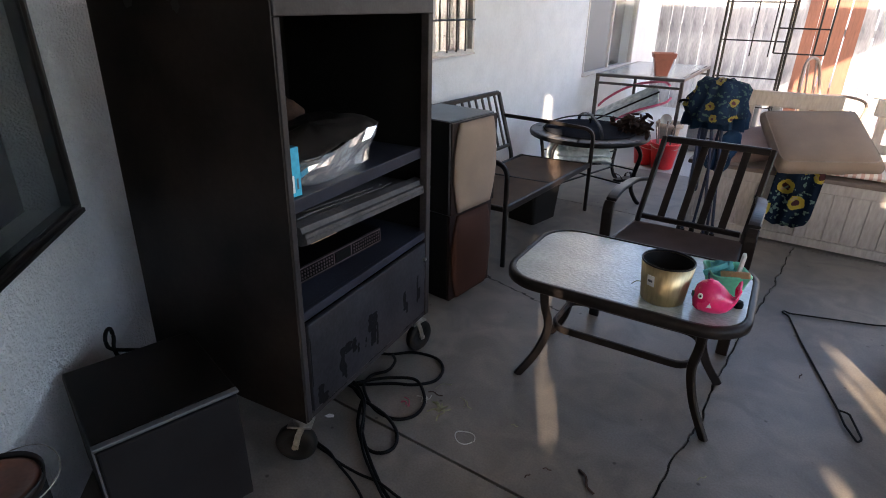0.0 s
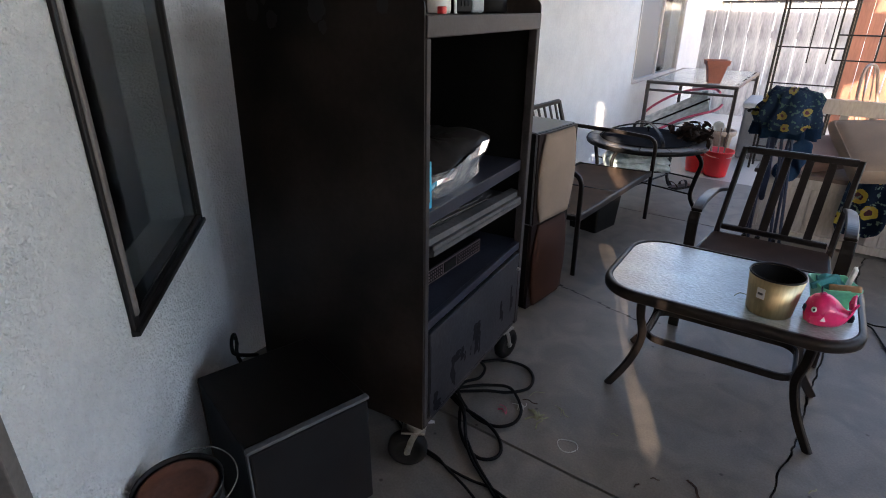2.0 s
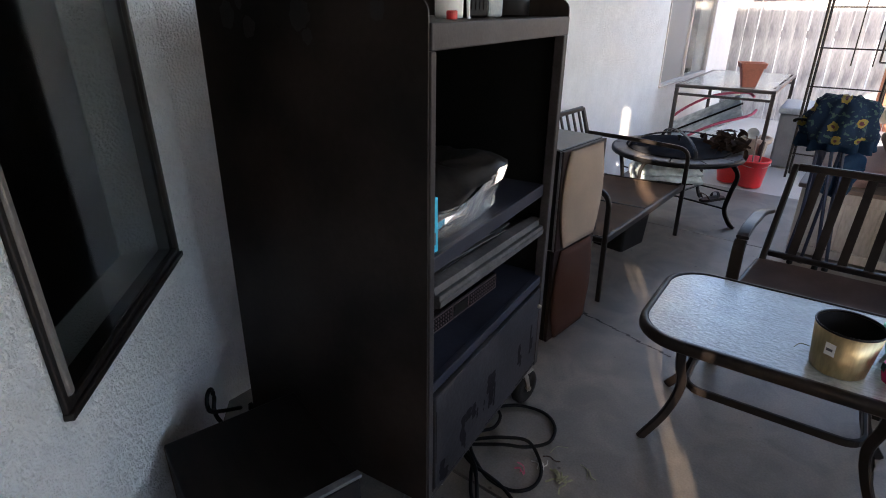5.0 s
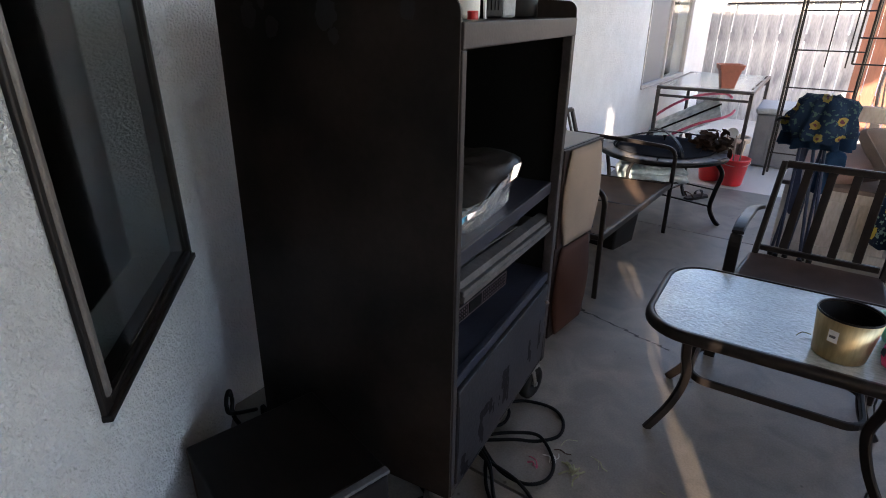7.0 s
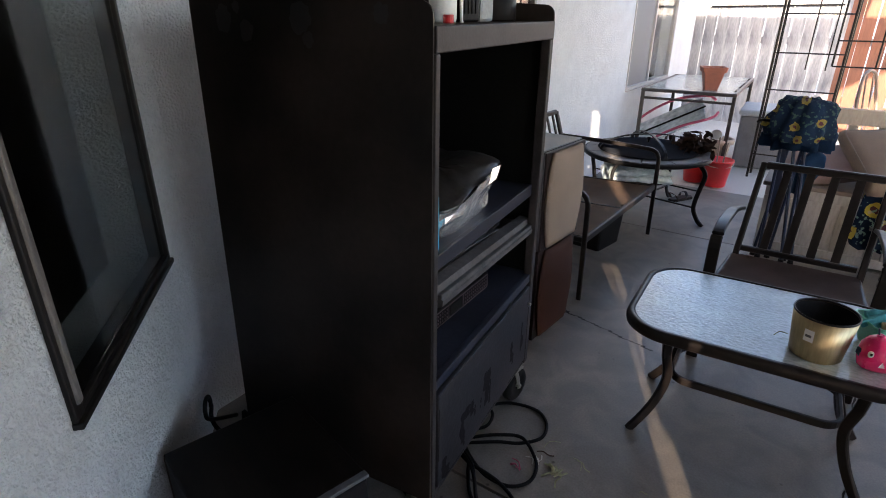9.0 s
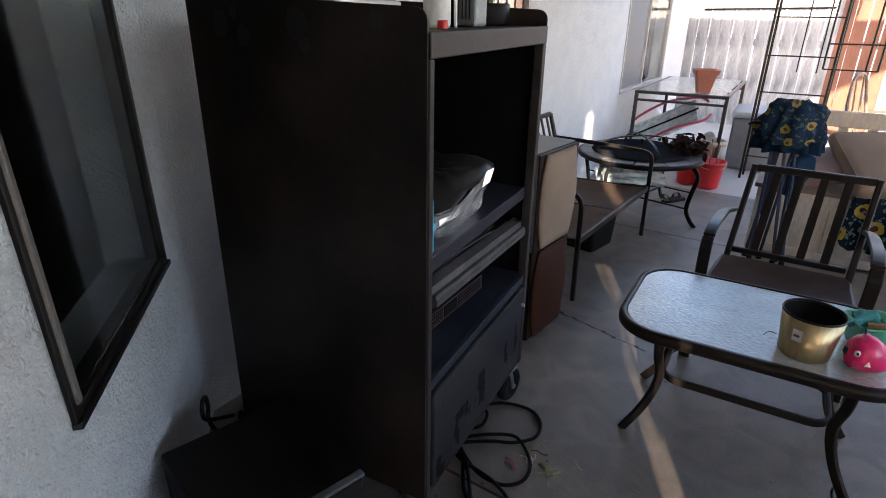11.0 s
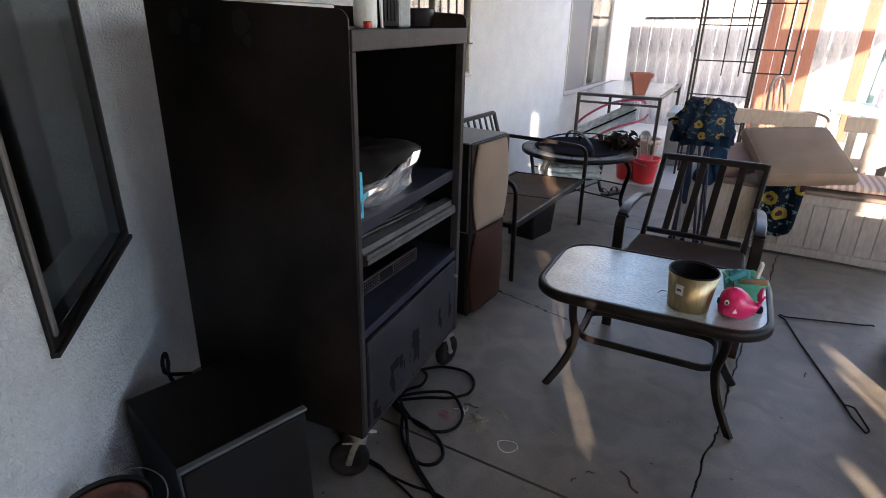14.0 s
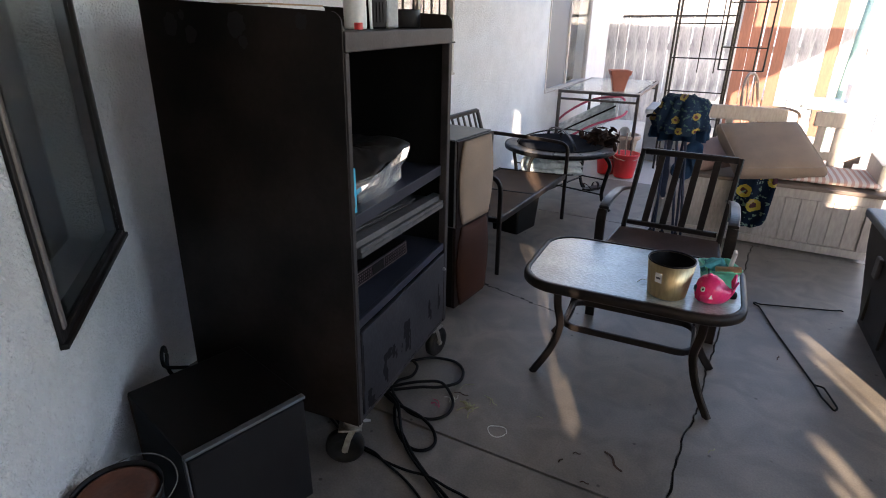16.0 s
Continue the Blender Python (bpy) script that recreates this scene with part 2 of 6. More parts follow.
M_CYAN = mat("cyan_carton", (0.03, 0.42, 0.62), (0.025, 0.36, 0.55), 0.4)
M_FOIL = mat("silver_foil", (0.95, 0.94, 0.93), (0.88, 0.87, 0.86), 0.20, 0.85, scale=9, fine=14, bump=0.9, dist=0.008, rvar=0.08)
M_FOILTOP = mat("smoky_film", (0.034, 0.029, 0.026), (0.010, 0.009, 0.008), 0.36, 0.0, scale=9, fine=22, bump=0.2, dist=0.01)
M_RECV = mat("dark_plum_case", (0.0045, 0.0032, 0.0038), (0.003, 0.0024, 0.0028), 0.4)
M_STUD = mat("dusty_pink_studs", (0.080, 0.052, 0.056), rough=0.4)
M_CHARCOAL = mat("charcoal_iron", (0.006, 0.006, 0.007), (0.010, 0.0095, 0.0095), 0.45, 0.2, scale=10, fine=80, bump=0.1)
M_CHARCOAL.node_tree.nodes["Principled BSDF"].inputs["Specular IOR Level"].default_value = 0.3
M_SLATE = mat("slate_tile", (0.135, 0.125, 0.12), (0.070, 0.068, 0.070), 0.5, scale=9, fine=60, isl=0.2)
M_MESH = mat("spark_screen", (0.020, 0.022, 0.027), (0.012, 0.013, 0.016), 0.85, 0.0, fine=300, bump=0.3, dist=0.001)
M_MESH.node_tree.nodes["Principled BSDF"].inputs["Specular IOR Level"].default_value = 0.0
M_BURLAP = mat("dry_brown_leaves", (0.085, 0.050, 0.036), (0.036, 0.022, 0.017), 0.85, scale=25)
M_TARP = mat("grey_folded_tarp", (0.80, 0.87, 0.88), (0.40, 0.47, 0.49), 0.5, scale=15, fine=45)
M_RED = mat("red_plastic", (0.66, 0.02, 0.025), (0.58, 0.018, 0.02), 0.35)
M_TERRA = mat("terracotta", (0.26, 0.085, 0.055), (0.21, 0.068, 0.045), 0.6, scale=9)
M_TANPOT = mat("tan_clay", (0.42, 0.33, 0.26), (0.34, 0.27, 0.21), 0.7)
M_SOIL = mat("dry_soil", (0.05, 0.035, 0.025), rough=0.95, fine=120, bump=0.6)
M_GREYPLASTIC = mat("grey_resin", (0.30, 0.32, 0.33), (0.26, 0.28, 0.29), 0.5)
M_DECKDARK = mat("charcoal_resin", (0.026, 0.025, 0.025), (0.018, 0.0175, 0.0175), 0.5, fine=120)
M_DECKLID = mat("grey_resin_lid", (0.15, 0.155, 0.165), (0.11, 0.115, 0.125), 0.5, scale=8)
M_CREAM = mat("cream_painted_wood", (0.385, 0.357, 0.33), (0.335, 0.31, 0.285), 0.55, scale=7, fine=70, stretch=(1, 1, 0.25), isl=0.04)
M_DARKWOOD = mat("weathered_brown_lid", (0.13, 0.10, 0.085), (0.085, 0.065, 0.055), 0.6, stretch=(0.3, 1, 1), scale=14)
M_CUSHION = mat("taupe_cushion_cloth", (0.178, 0.130, 0.096), (0.138, 0.102, 0.075), 0.9, fine=380, bump=0.25, dist=0.001)
M_PIPING = mat("taupe_piping", (0.19, 0.15, 0.12), rough=0.9)
M_MAUVE = mat("mauve_cushion_cloth", (0.20, 0.145, 0.135), (0.17, 0.12, 0.115), 0.9, fine=380)
M_BLUETUBE = mat("navy_tube", (0.012, 0.022, 0.055), (0.008, 0.015, 0.036), 0.4)
M_BLUECLOTH = mat("blue_cloth", (0.012, 0.036, 0.078), (0.007, 0.020, 0.046), 0.85, fine=300)
M_FENCEW = mat("sun_bleached_picket", (0.44, 0.44, 0.445), (0.15, 0.155, 0.17), 0.85, scale=11, fine=70, stretch=(1, 1, 0.22), bump=0.4, isl=0.14)
M_FENCEB = mat("red_brown_picket", (0.23, 0.095, 0.055), (0.15, 0.060, 0.036), 0.75, scale=7, fine=70, stretch=(1, 1, 0.12), bump=0.3, isl=0.12)
M_GREENPOST = mat("pale_teal_paint", (0.30, 0.48, 0.46), (0.25, 0.42, 0.40), 0.5)
M_CHAIRTAN = mat("sun_worn_tan_metal", (0.20, 0.15, 0.115), (0.14, 0.105, 0.08), 0.5)
M_BRONZE = mat("bronze_window_frame", (0.010, 0.0075, 0.007), (0.006, 0.0045, 0.004), 0.45, 0.2, stretch=(1, 1, 1))
M_VINYL = mat("pale_window_vinyl", (0.50, 0.47, 0.44), (0.42, 0.39, 0.36), 0.45)
M_JAMB = mat("taupe_window_jamb", (0.175, 0.16, 0.148), (0.135, 0.122, 0.112), 0.4, 0.3)
M_SCREEN = mat("grey_insect_screen", (0.20, 0.195, 0.19), (0.18, 0.175, 0.17), 0.7, fine=600, bump=0.2, dist=0.001)
M_CURTAIN = mat("pale_curtain", (0.26, 0.275, 0.265), (0.20, 0.215, 0.205), 0.9, stretch=(6, 6, 0.2), scale=5)
# Near black: the gloom of an unlit room is put into this colour.
M_ROOM = mat("unlit_room_black", (0.018, 0.018, 0.018), (0.012, 0.012, 0.0125), 0.8)
M_CORD = mat("black_cord", (0.003, 0.003, 0.003), rough=0.65)
M_CORD.node_tree.nodes["Principled BSDF"].inputs["Specular IOR Level"].default_value = 0.15
M_COPPER = mat("copper_brown_lid", (0.17, 0.066, 0.040), (0.105, 0.042, 0.027), 0.36, 0.3, scale=10)
M_WIRE = mat("pale_wire", (0.62, 0.60, 0.55), rough=0.4)
M_LEAF = mat("wilted_leaf", (0.30, 0.31, 0.18), (0.20, 0.18, 0.10), 0.8, scale=40)
M_BAND = mat("pink_tube", (0.55, 0.10, 0.17), rough=0.4)
M_GRIT = mat("joint_dirt", (0.030, 0.027, 0.024), rough=0.95)
M_YARD = mat("pale_yard_concrete", (0.52, 0.495, 0.46), (0.43, 0.41, 0.38), 0.85, scale=1.2)


# ---- mesh helpers ----
for dull, level in ((M_RECV, 0.08), (M_TRAY, 0.12), (M_DOOR, 0.12), (M_SHELF, 0.15), (M_CARTEDGE, 0.12), (M_VINYL, 0.3), (M_FOILTOP, 0.25), (M_SLING, 0.08), (M_SLINGLIT, 0.12), (M_BROWNMETAL, 0.18),
                    (M_BROWNG, 0.1), (M_MAROON, 0.15), (M_BEIGE, 0.15), (M_CHARCOAL, 0.15), (M_BLUECLOTH, 0.1), (M_BLUETUBE, 0.25), (M_SUNFLOWER, 0.1), (M_SUNFLOWERBIG, 0.1), (M_BURLAP, 0.1), (M_SUBTRIM, 0.3), (M_POTIN, 0.15), (M_DRIP, 0.05), (M_DECKDARK, 0.25), (M_SUB, 0.15)):
    dull.node_tree.nodes["Principled BSDF"].inputs["Specular IOR Level"].default_value = level


def part(name, bm, material, parent=None, label="", smooth=False, kind=""):
    me = bpy.data.meshes.new(name)
    bmesh.ops.recalc_face_normals(bm, faces=bm.faces)
    bm.to_mesh(me)
    bm.free()
    if smooth:
        for f in me.polygons:
            f.use_smooth = True
    me.materials.append(material)
    ob = new(name, me)
    ob.parent = parent
    if label or kind:
        tagged(ob, label, kind=kind)
    return ob


def thing(name, m, label, category, group="", kind=""):
    ob = new(name)
    ob.matrix_world = m
    ob.empty_display_size = 0.05
    return tagged(ob, label, category, group, kind)


def add_box(bm, lo, hi, bevel=0.0, m=None, seg=2):
    g = bmesh.ops.create_cube(bm, size=1)["verts"]
    c = [(a + b) / 2 for a, b in zip(lo, hi)]
    d = [abs(b - a) for a, b in zip(lo, hi)]
    for v in g:
        v.co = Vector((c[0] + v.co.x * d[0], c[1] + v.co.y * d[1], c[2] + v.co.z * d[2]))
    if bevel:
        es = list({e for v in g for e in v.link_edges})
        r = bmesh.ops.bevel(bm, geom=es, offset=bevel, segments=seg, profile=0.5, affect="EDGES")
        g = list({v for f in r["faces"] for v in f.verts} | {v for v in g if v.is_valid})
        seen, todo = set(g), list(g)
        while todo:
            v = todo.pop()
            for e in v.link_edges:
                w = e.other_vert(v)
                if w not in seen:
                    seen.add(w)
                    todo.append(w)
        g = list(seen)
    if m is not None:
        for v in g:
            v.co = m @ v.co
    return g


def box(lo, hi, bevel=0.0, m=None, seg=2):
    bm = bmesh.new()
    add_box(bm, lo, hi, bevel, m, seg)
    return bm


def smooth_path(pts, k=6):
    """A soft line through the points."""
    pts = [Vector(p) for p in pts]
    out = []
    for i in range(len(pts) - 1):
        p0, p1, p2, p3 = pts[max(i - 1, 0)], pts[i], pts[i + 1], pts[min(i + 2, len(pts) - 1)]
        for j in range(k):
            t = j / k
            out.append(0.5 * ((2 * p1) + (p2 - p0) * t + (2 * p0 - 5 * p1 + 4 * p2 - p3) * t * t + (3 * p1 - p0 - 3 * p2 + p3) * t ** 3))
    return out + [pts[-1]]


def round_path(pts, r=0.05, k=5):
    """Straight runs with rounded corners."""
    pts = [Vector(p) for p in pts]
    out = [pts[0]]
    for a, b, c in zip(pts, pts[1:], pts[2:]):
        ra = min(r, (a - b).length * 0.49, (c - b).length * 0.49)
        s, e = b + (a - b).normalized() * ra, b + (c - b).normalized() * ra
        for j in range(k + 1):
            t = j / k
            out.append(s * (1 - t) ** 2 + b * 2 * t * (1 - t) + e * t * t)
    return out + [pts[-1]]


def add_tube(bm, pts, w, h=None, n=8, up=(0, 0, 1)):
    """A bar along pts: round with radius w, or flat, w wide and h thick, with h along up as near as may be."""
    pts = [Vector(p) for p in pts]
    rings = []
    for i, p in enumerate(pts):
        d = (pts[min(i + 1, len(pts) - 1)] - pts[max(i - 1, 0)]).normalized()
        u = Vector(up) - d * d.dot(Vector(up))
        if u.length < 0.05:
            u = Vector((0, 1, 0)) - d * d.y
            if u.length < 0.05:
                u = Vector((1, 0, 0)) - d * d.x
        u.normalize()
        s = d.cross(u)
        if h is None:
            prof = [(w * math.cos(2 * math.pi * k / n), w * math.sin(2 * math.pi * k / n)) for k in range(n)]
        else:
            a, b, c = w / 2, h / 2, min(w, h) * 0.22
            prof = [(a - c, b), (a, b - c), (a, -b + c), (a - c, -b), (-a + c, -b), (-a, -b + c), (-a, b - c), (-a + c, b)]
        rings.append([bm.verts.new(p + s * x + u * y) for x, y in prof])
    m = len(rings[0])
    for a, b in zip(rings, rings[1:]):
        for k in range(m):
            bm.faces.new((a[k], a[(k + 1) % m], b[(k + 1) % m], b[k]))
    bm.faces.new(rings[0][::-1])
    bm.faces.new(rings[-1])


def tube(pts, w, h=None, n=8, up=(0, 0, 1)):
    bm = bmesh.new()
    add_tube(bm, pts, w, h, n, up)
    return bm


def lathe(prof, n=32, cx=0, cy=0, m=None, closed=False):
    """A turned body from (radius, height) rows."""
    bm = bmesh.new()
    rings = []
    for r, z in prof:
        if r < 1e-5:
            rings.append([bm.verts.new((cx, cy, z))])
        else:
            rings.append([bm.verts.new((cx + r * math.cos(2 * math.pi * k / n), cy + r * math.sin(2 * math.pi * k / n), z)) for k in range(n)])
    for a, b in zip(rings, rings[1:] + ([rings[0]] if closed else [])):
        for k in range(n):
            q = [a[k % len(a)], a[(k + 1) % len(a)], b[(k + 1) % len(b)], b[k % len(b)]]
            q = [v for i, v in enumerate(q) if v not in q[:i]]
            if len(q) > 2:
                bm.faces.new(q)
    if m is not None:
        bm.transform(m)
    return bm


def prism(outline, z0, z1, bevel=0.0):
    """An upright solid over a flat outline of (x, y)."""
    bm = bmesh.new()
    lo = [bm.verts.new((x, y, z0)) for x, y in outline]
    hi = [bm.verts.new((x, y, z1)) for x, y in outline]
    n = len(outline)
    for k in range(n):
        bm.faces.new((lo[k], lo[(k + 1) % n], hi[(k + 1) % n], hi[k]))
    bm.faces.new(hi)
    bm.faces.new(lo[::-1])
    if bevel:
        es = [e for e in bm.edges if abs(e.verts[0].co.z - e.verts[1].co.z) < 1e-6]
        bmesh.ops.bevel(bm, geom=es, offset=bevel, segments=2, profile=0.5, affect="EDGES")
    return bm


def rounded_rect(w, d, r, k=7, bow=0.0):
    """Corners of a soft rectangle about the origin, its sides bowed out a little."""
    pts = []
    for sx, sy, a0 in ((1, 1, 0), (-1, 1, 90), (-1, -1, 180), (1, -1, 270)):
        for j in range(k + 1):
            a = radians(a0 + 90 * j / k)
            pts.append((sx * (w / 2 - r) + r * math.cos(a), sy * (d / 2 - r) + r * math.sin(a)))
    return [(x * (1 + bow * (1 - (2 * y / d) ** 2)), y * (1 + bow * (1 - (2 * x / w) ** 2))) for x, y in pts]


def soft_slab(w, d, h, r, nx=12, ny=12, puff=0.25, wob=0.0, seed=0):
    """A stuffed cushion: a slab with round edges and puffed faces."""
    bm = box((-w / 2, -d / 2, -h / 2), (w / 2, d / 2, h / 2))
    bmesh.ops.subdivide_edges(bm, edges=bm.edges[:], cuts=nx, use_grid_fill=True)
    for v in bm.verts:
        x, y, z = v.co.x / (w / 2), v.co.y / (d / 2), v.co.z / (h / 2)
        f = (1 - x ** 4) * (1 - y ** 4)
        v.co.z *= 0.72 + 0.28 * (f ** 0.5 if f > 0 else 0) + puff * f
        e = 1 - 0.05 * z * z - 0.03 * (x * x * y * y) ** 2
        v.co.x *= e - 0.02 * (1 - y * y)
        v.co.y *= e - 0.02 * (1 - x * x)
        if wob:
            v.co += Vector((0, 0, wob)) * noise.noise(Vector((x * 2 + seed, y * 2, z)))
    return bm


# ---- the setting ----
def crack_x(y):
    ys = (1.30, 1.48, 1.63, 1.77, 1.91, 2.08, 2.29, 2.48, 2.69, 3.36, 4.06)
    xs = (-0.016, -0.012, -0.007, -0.006, 0.025, 0.034, 0.033, 0.052, 0.057, 0.134, 0.179)
    return float(np.interp(y, ys, xs)) + 0.013 * noise.noise(Vector((y * 11, 3.1, 0))) + 0.007 * noise.noise(Vector((y * 34, 7.7, 0)))


floor = thing("floor", pose(0, 0, 0), "grey stained concrete patio slab with a jagged crack", "floor", kind="structure")
JY = 1.357
line = [(crack_x(y), y) for y in np.linspace(JY + 0.0055, 4.05, 110)]
part("slab", prism([(-2.3, JY + 0.0055)] + line + [(-2.3, 4.05)], -0.12, 0), M_CONC, floor)
part("slab", prism([(x + 0.0080 + 0.005 * noise.noise(Vector((y * 9, 0, 5))), y) for x, y in line] + [(3.3, 4.05), (3.3, JY + 0.0055)], -0.12, 0), M_CONC, floor)
part("slab", box((-2.3, -1.5, -0.12), (3.3, JY - 0.0055, 0)), M_CONC, floor)
part("slab", box((-2.3, 4.058, -0.12), (3.3, 5.3, 0)), M_CONC, floor)
part("joint_bed", box((-2.3, -1.5, -0.125), (3.3, 5.3, -0.012)), M_GRIT, floor)
bm = bmesh.new()
hair = [(-1.45 + 0.75 * k / 40, 2.655 - 0.19 * k / 40 + 0.02 * noise.noise(Vector((k * 0.45, 1, 2)))) for k in range(41)]
for (x0, y0), (x1, y1) in zip(hair, hair[1:]):
    add_box(bm, (min(x0, x1), min(y0, y1) - 0.001, -0.002), (max(x0, x1), max(y0, y1) + 0.001, 0.0006))
part("hairline_crack", bm, M_GRIT, floor)
ground = thing("ground", pose(0, 0, 0), "pale bare yard ground beyond the patio", "ground", kind="structure")
part("yard", box((-300, 5.302, -0.3), (300, 400, -0.01)), M_YARD, ground)
part("yard", box((3.302, -300, -0.3), (300, 5.3, -0.01)), M_YARD, ground)
part("yard", box((-300, -300, -0.3), (3.3, -1.502, -0.01)), M_YARD, ground)
part("yard", box((-300, -1.5, -0.3), (-2.302, 5.3, -0.01)), M_YARD, ground)


def wall(name, m, length, height, thick, openings, label, face=M_STUCCO):
    """A wall along local x, its outer face at y = 0; openings are (from, to, sill, head)."""
    w = thing(name, m, label, "wall", kind="structure")
    bm = bmesh.new()
    at = 0.0
    for a, b, z0, z1 in sorted(openings):
        add_box(bm, (at, -thick, 0), (a, 0, height))
        if z0 > 0:
            add_box(bm, (a, -thick, 0), (b, 0, z0))
        add_box(bm, (a, -thick, z1), (b, 0, height))
        at = b
    add_box(bm, (at, -thick, 0), (length, 0, height))
    bmesh.ops.remove_doubles(bm, verts=bm.verts, dist=1e-5)
    part("stucco_face", bm, face, w)
    return w


AX, AEND = -1.97, 8.42
CORNER = (AX, 1.096)
wall("wall_house", pose(AX, AEND, 0, 0, 0, -90), AEND - 1.096, 2.75, 0.16,
     [(AEND - 7.38, AEND - 5.78, 0.71, 1.92), (AEND - 3.66, AEND - 2.74, 1.06, 1.92)], "white stucco house wall with two windows", M_STUCCOFINE)
MB = pose(*CORNER, 0, 0, 0, -42.85)
bay = wall("wall_bay", MB, 3.38, 2.75, 0.16, [(0.228, 0.962, 0.742, 1.95), (1.44, 2.3, 0.06, 2.05)], "white textured stucco wall of an angled bay")


def stucco_relief():
    """Hand-thrown lumps on the bay wall round its window: low flat-topped crests with rough pits between."""
    x0, z0, step, nx, nz = 0.004, 0.20, 0.0046, 310, 285
    pts = []
    for j in range(nz + 1):
        for i in range(nx + 1):
            x, z = x0 + step * i, z0 + step * j
            a = noise.noise(Vector((x * 62, z * 78, 0.3)))
            b = noise.noise(Vector((x * 135, z * 150, 5.1)))
            h = max(0.0, min(1.0, 0.55 + 1.15 * a + 0.6 * b))
            edge = min(1.0, min(i, nx - i, j, nz - j) / 3)
            gap = max(0.222 - x, x - 0.968, 0.727 - z)
            edge = min(edge, max(0.0, gap / 0.022))
            pts.append((x, 0.0006 + 0.0078 * h * edge, z))
    quads = []
    for j in range(nz):
        for i in range(nx):
            x, z = x0 + step * (i + 0.5), z0 + step * (j + 0.5)
            if not (0.222 < x < 0.968 and 0.727 < z):
                k = j * (nx + 1) + i
                quads.append((k, k + nx + 1, k + nx + 2, k + 1))
    me = bpy.data.meshes.new("stucco_relief")
    me.from_pydata(pts, [], quads)
    me.polygons.foreach_set("use_smooth", [True] * len(quads))
    me.materials.append(M_STUCCOFINE)
    ob = new("stucco_relief", me)
    ob.parent = bay
    tagged(ob, "rough hand-thrown white stucco", kind="stuff")


stucco_relief()


def sun_screen():
    """Unseen wing added behind: boarded panels with a low hatch by the bay and narrow gaps that shape the low sun."""
    w = thing("sun_screen_south", pose(0, -1.2, 0), "unseen pale screen wall with narrow gaps placed to shape sunlight", "wall", kind="structure")
    # Gap positions are traced back from the sun patches they must cast.
    gaps = [(1.024, 1.049, 0.85, 0.972), (1.049, 1.073, 0.84, 1.40), (1.073, 1.100, 0.86, 0.95), (1.100, 1.138, 1.06, 1.36), (1.13, 1.225, 1.66, 2.49), (1.965, 2.03, 0.45, 0.915), (2.03, 2.105, 0.45, 0.975), (2.385, 2.44, 0.62, 1.175), (2.44, 2.56, 0.62, 1.232), (3.22, 3.36, 1.86, 2.07)]
    # Hatch height: lets sun onto unseen floor to bounce light at the bay.
    low = 0.56
    bm = bmesh.new()
    add_box(bm, (0.42, -0.03, low), (1.0, 0, 3.0))
    add_box(bm, (0.42, -0.03, 0), (0.53, 0, low))
    at = 1.0
    for a, b, z0, z1 in gaps:
        add_box(bm, (at, -0.03, 0), (a, 0, 3.0))
        add_box(bm, (a, -0.03, 0), (b, 0, z0))
        add_box(bm, (a, -0.03, z1), (b, 0, 3.0))
        at = b
    add_box(bm, (at, -0.03, 0), (3.5, 0, 3.0))
    part("stucco_face", bm, M_BOUNCE, w)
    for x in (0.945, 1.88, 3.44):
        part("post", box((x - 0.035, -0.11, 0), (x + 0.035, -0.031, 3.0), 0.004), M_BOUNCE, w)


sun_screen()
# Unseen side wall, added to cut sky light reaching the near patio.
east = thing("light_block_east", pose(3.5, -1.2, 0), "unseen low pale side wall added to hold back eastern light", "wall", kind="structure")
part("render_face", box((0, 0, 0), (0.08, 3.5, 1.0)), M_BOUNCE, east)
ceiling = part("ceiling", box((AX - 0.2, -1.199, 2.5), (3.1, 5.0, 2.58)), M_CEIL)
tagged(ceiling, "pale painted board patio roof", "ceiling", kind="structure")
house_roof = part("house_roof", box((-8, -6, 2.76), (AX + 0.12, AEND + 0.2, 2.86)), M_CEIL)
tagged(house_roof, "plain roof over the house", "roof", kind="structure")


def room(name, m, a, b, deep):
    """A room behind a window, seen through the glass; its dimness is in the wall colour."""
    r = thing(name, m, "room behind the window with its darkness put into near-black walls", "room", kind="structure")
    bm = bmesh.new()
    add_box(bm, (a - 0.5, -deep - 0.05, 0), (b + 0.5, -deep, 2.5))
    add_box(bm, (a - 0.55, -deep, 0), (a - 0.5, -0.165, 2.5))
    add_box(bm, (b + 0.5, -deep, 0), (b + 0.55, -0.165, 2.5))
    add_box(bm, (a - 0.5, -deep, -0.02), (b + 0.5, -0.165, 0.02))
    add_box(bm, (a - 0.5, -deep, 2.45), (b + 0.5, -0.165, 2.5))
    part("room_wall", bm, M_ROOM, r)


def curtain(m, a, b, z0, z1, y, label):
    bm = bmesh.new()
    rows = []
    for k in range(41):
        x = a + (b - a) * k / 40
        d = y + 0.018 * math.sin(k * 1.3) + 0.008 * math.sin(k * 3.1)
        rows.append([bm.verts.new((x, d, z0)), bm.verts.new((x, d + 0.01, (z0 + z1) / 2)), bm.verts.new((x, d, z1))])
    for p, q in zip(rows, rows[1:]):
        for k in (0, 1):
            bm.faces.new((p[k], q[k], q[k + 1], p[k + 1]))
    bmesh.ops.solidify(bm, geom=bm.faces[:], thickness=0.004)
    ob = part("curtain", bm, M_CURTAIN, None, smooth=True)
    ob.matrix_world = m
    tagged(ob, label, "curtain")


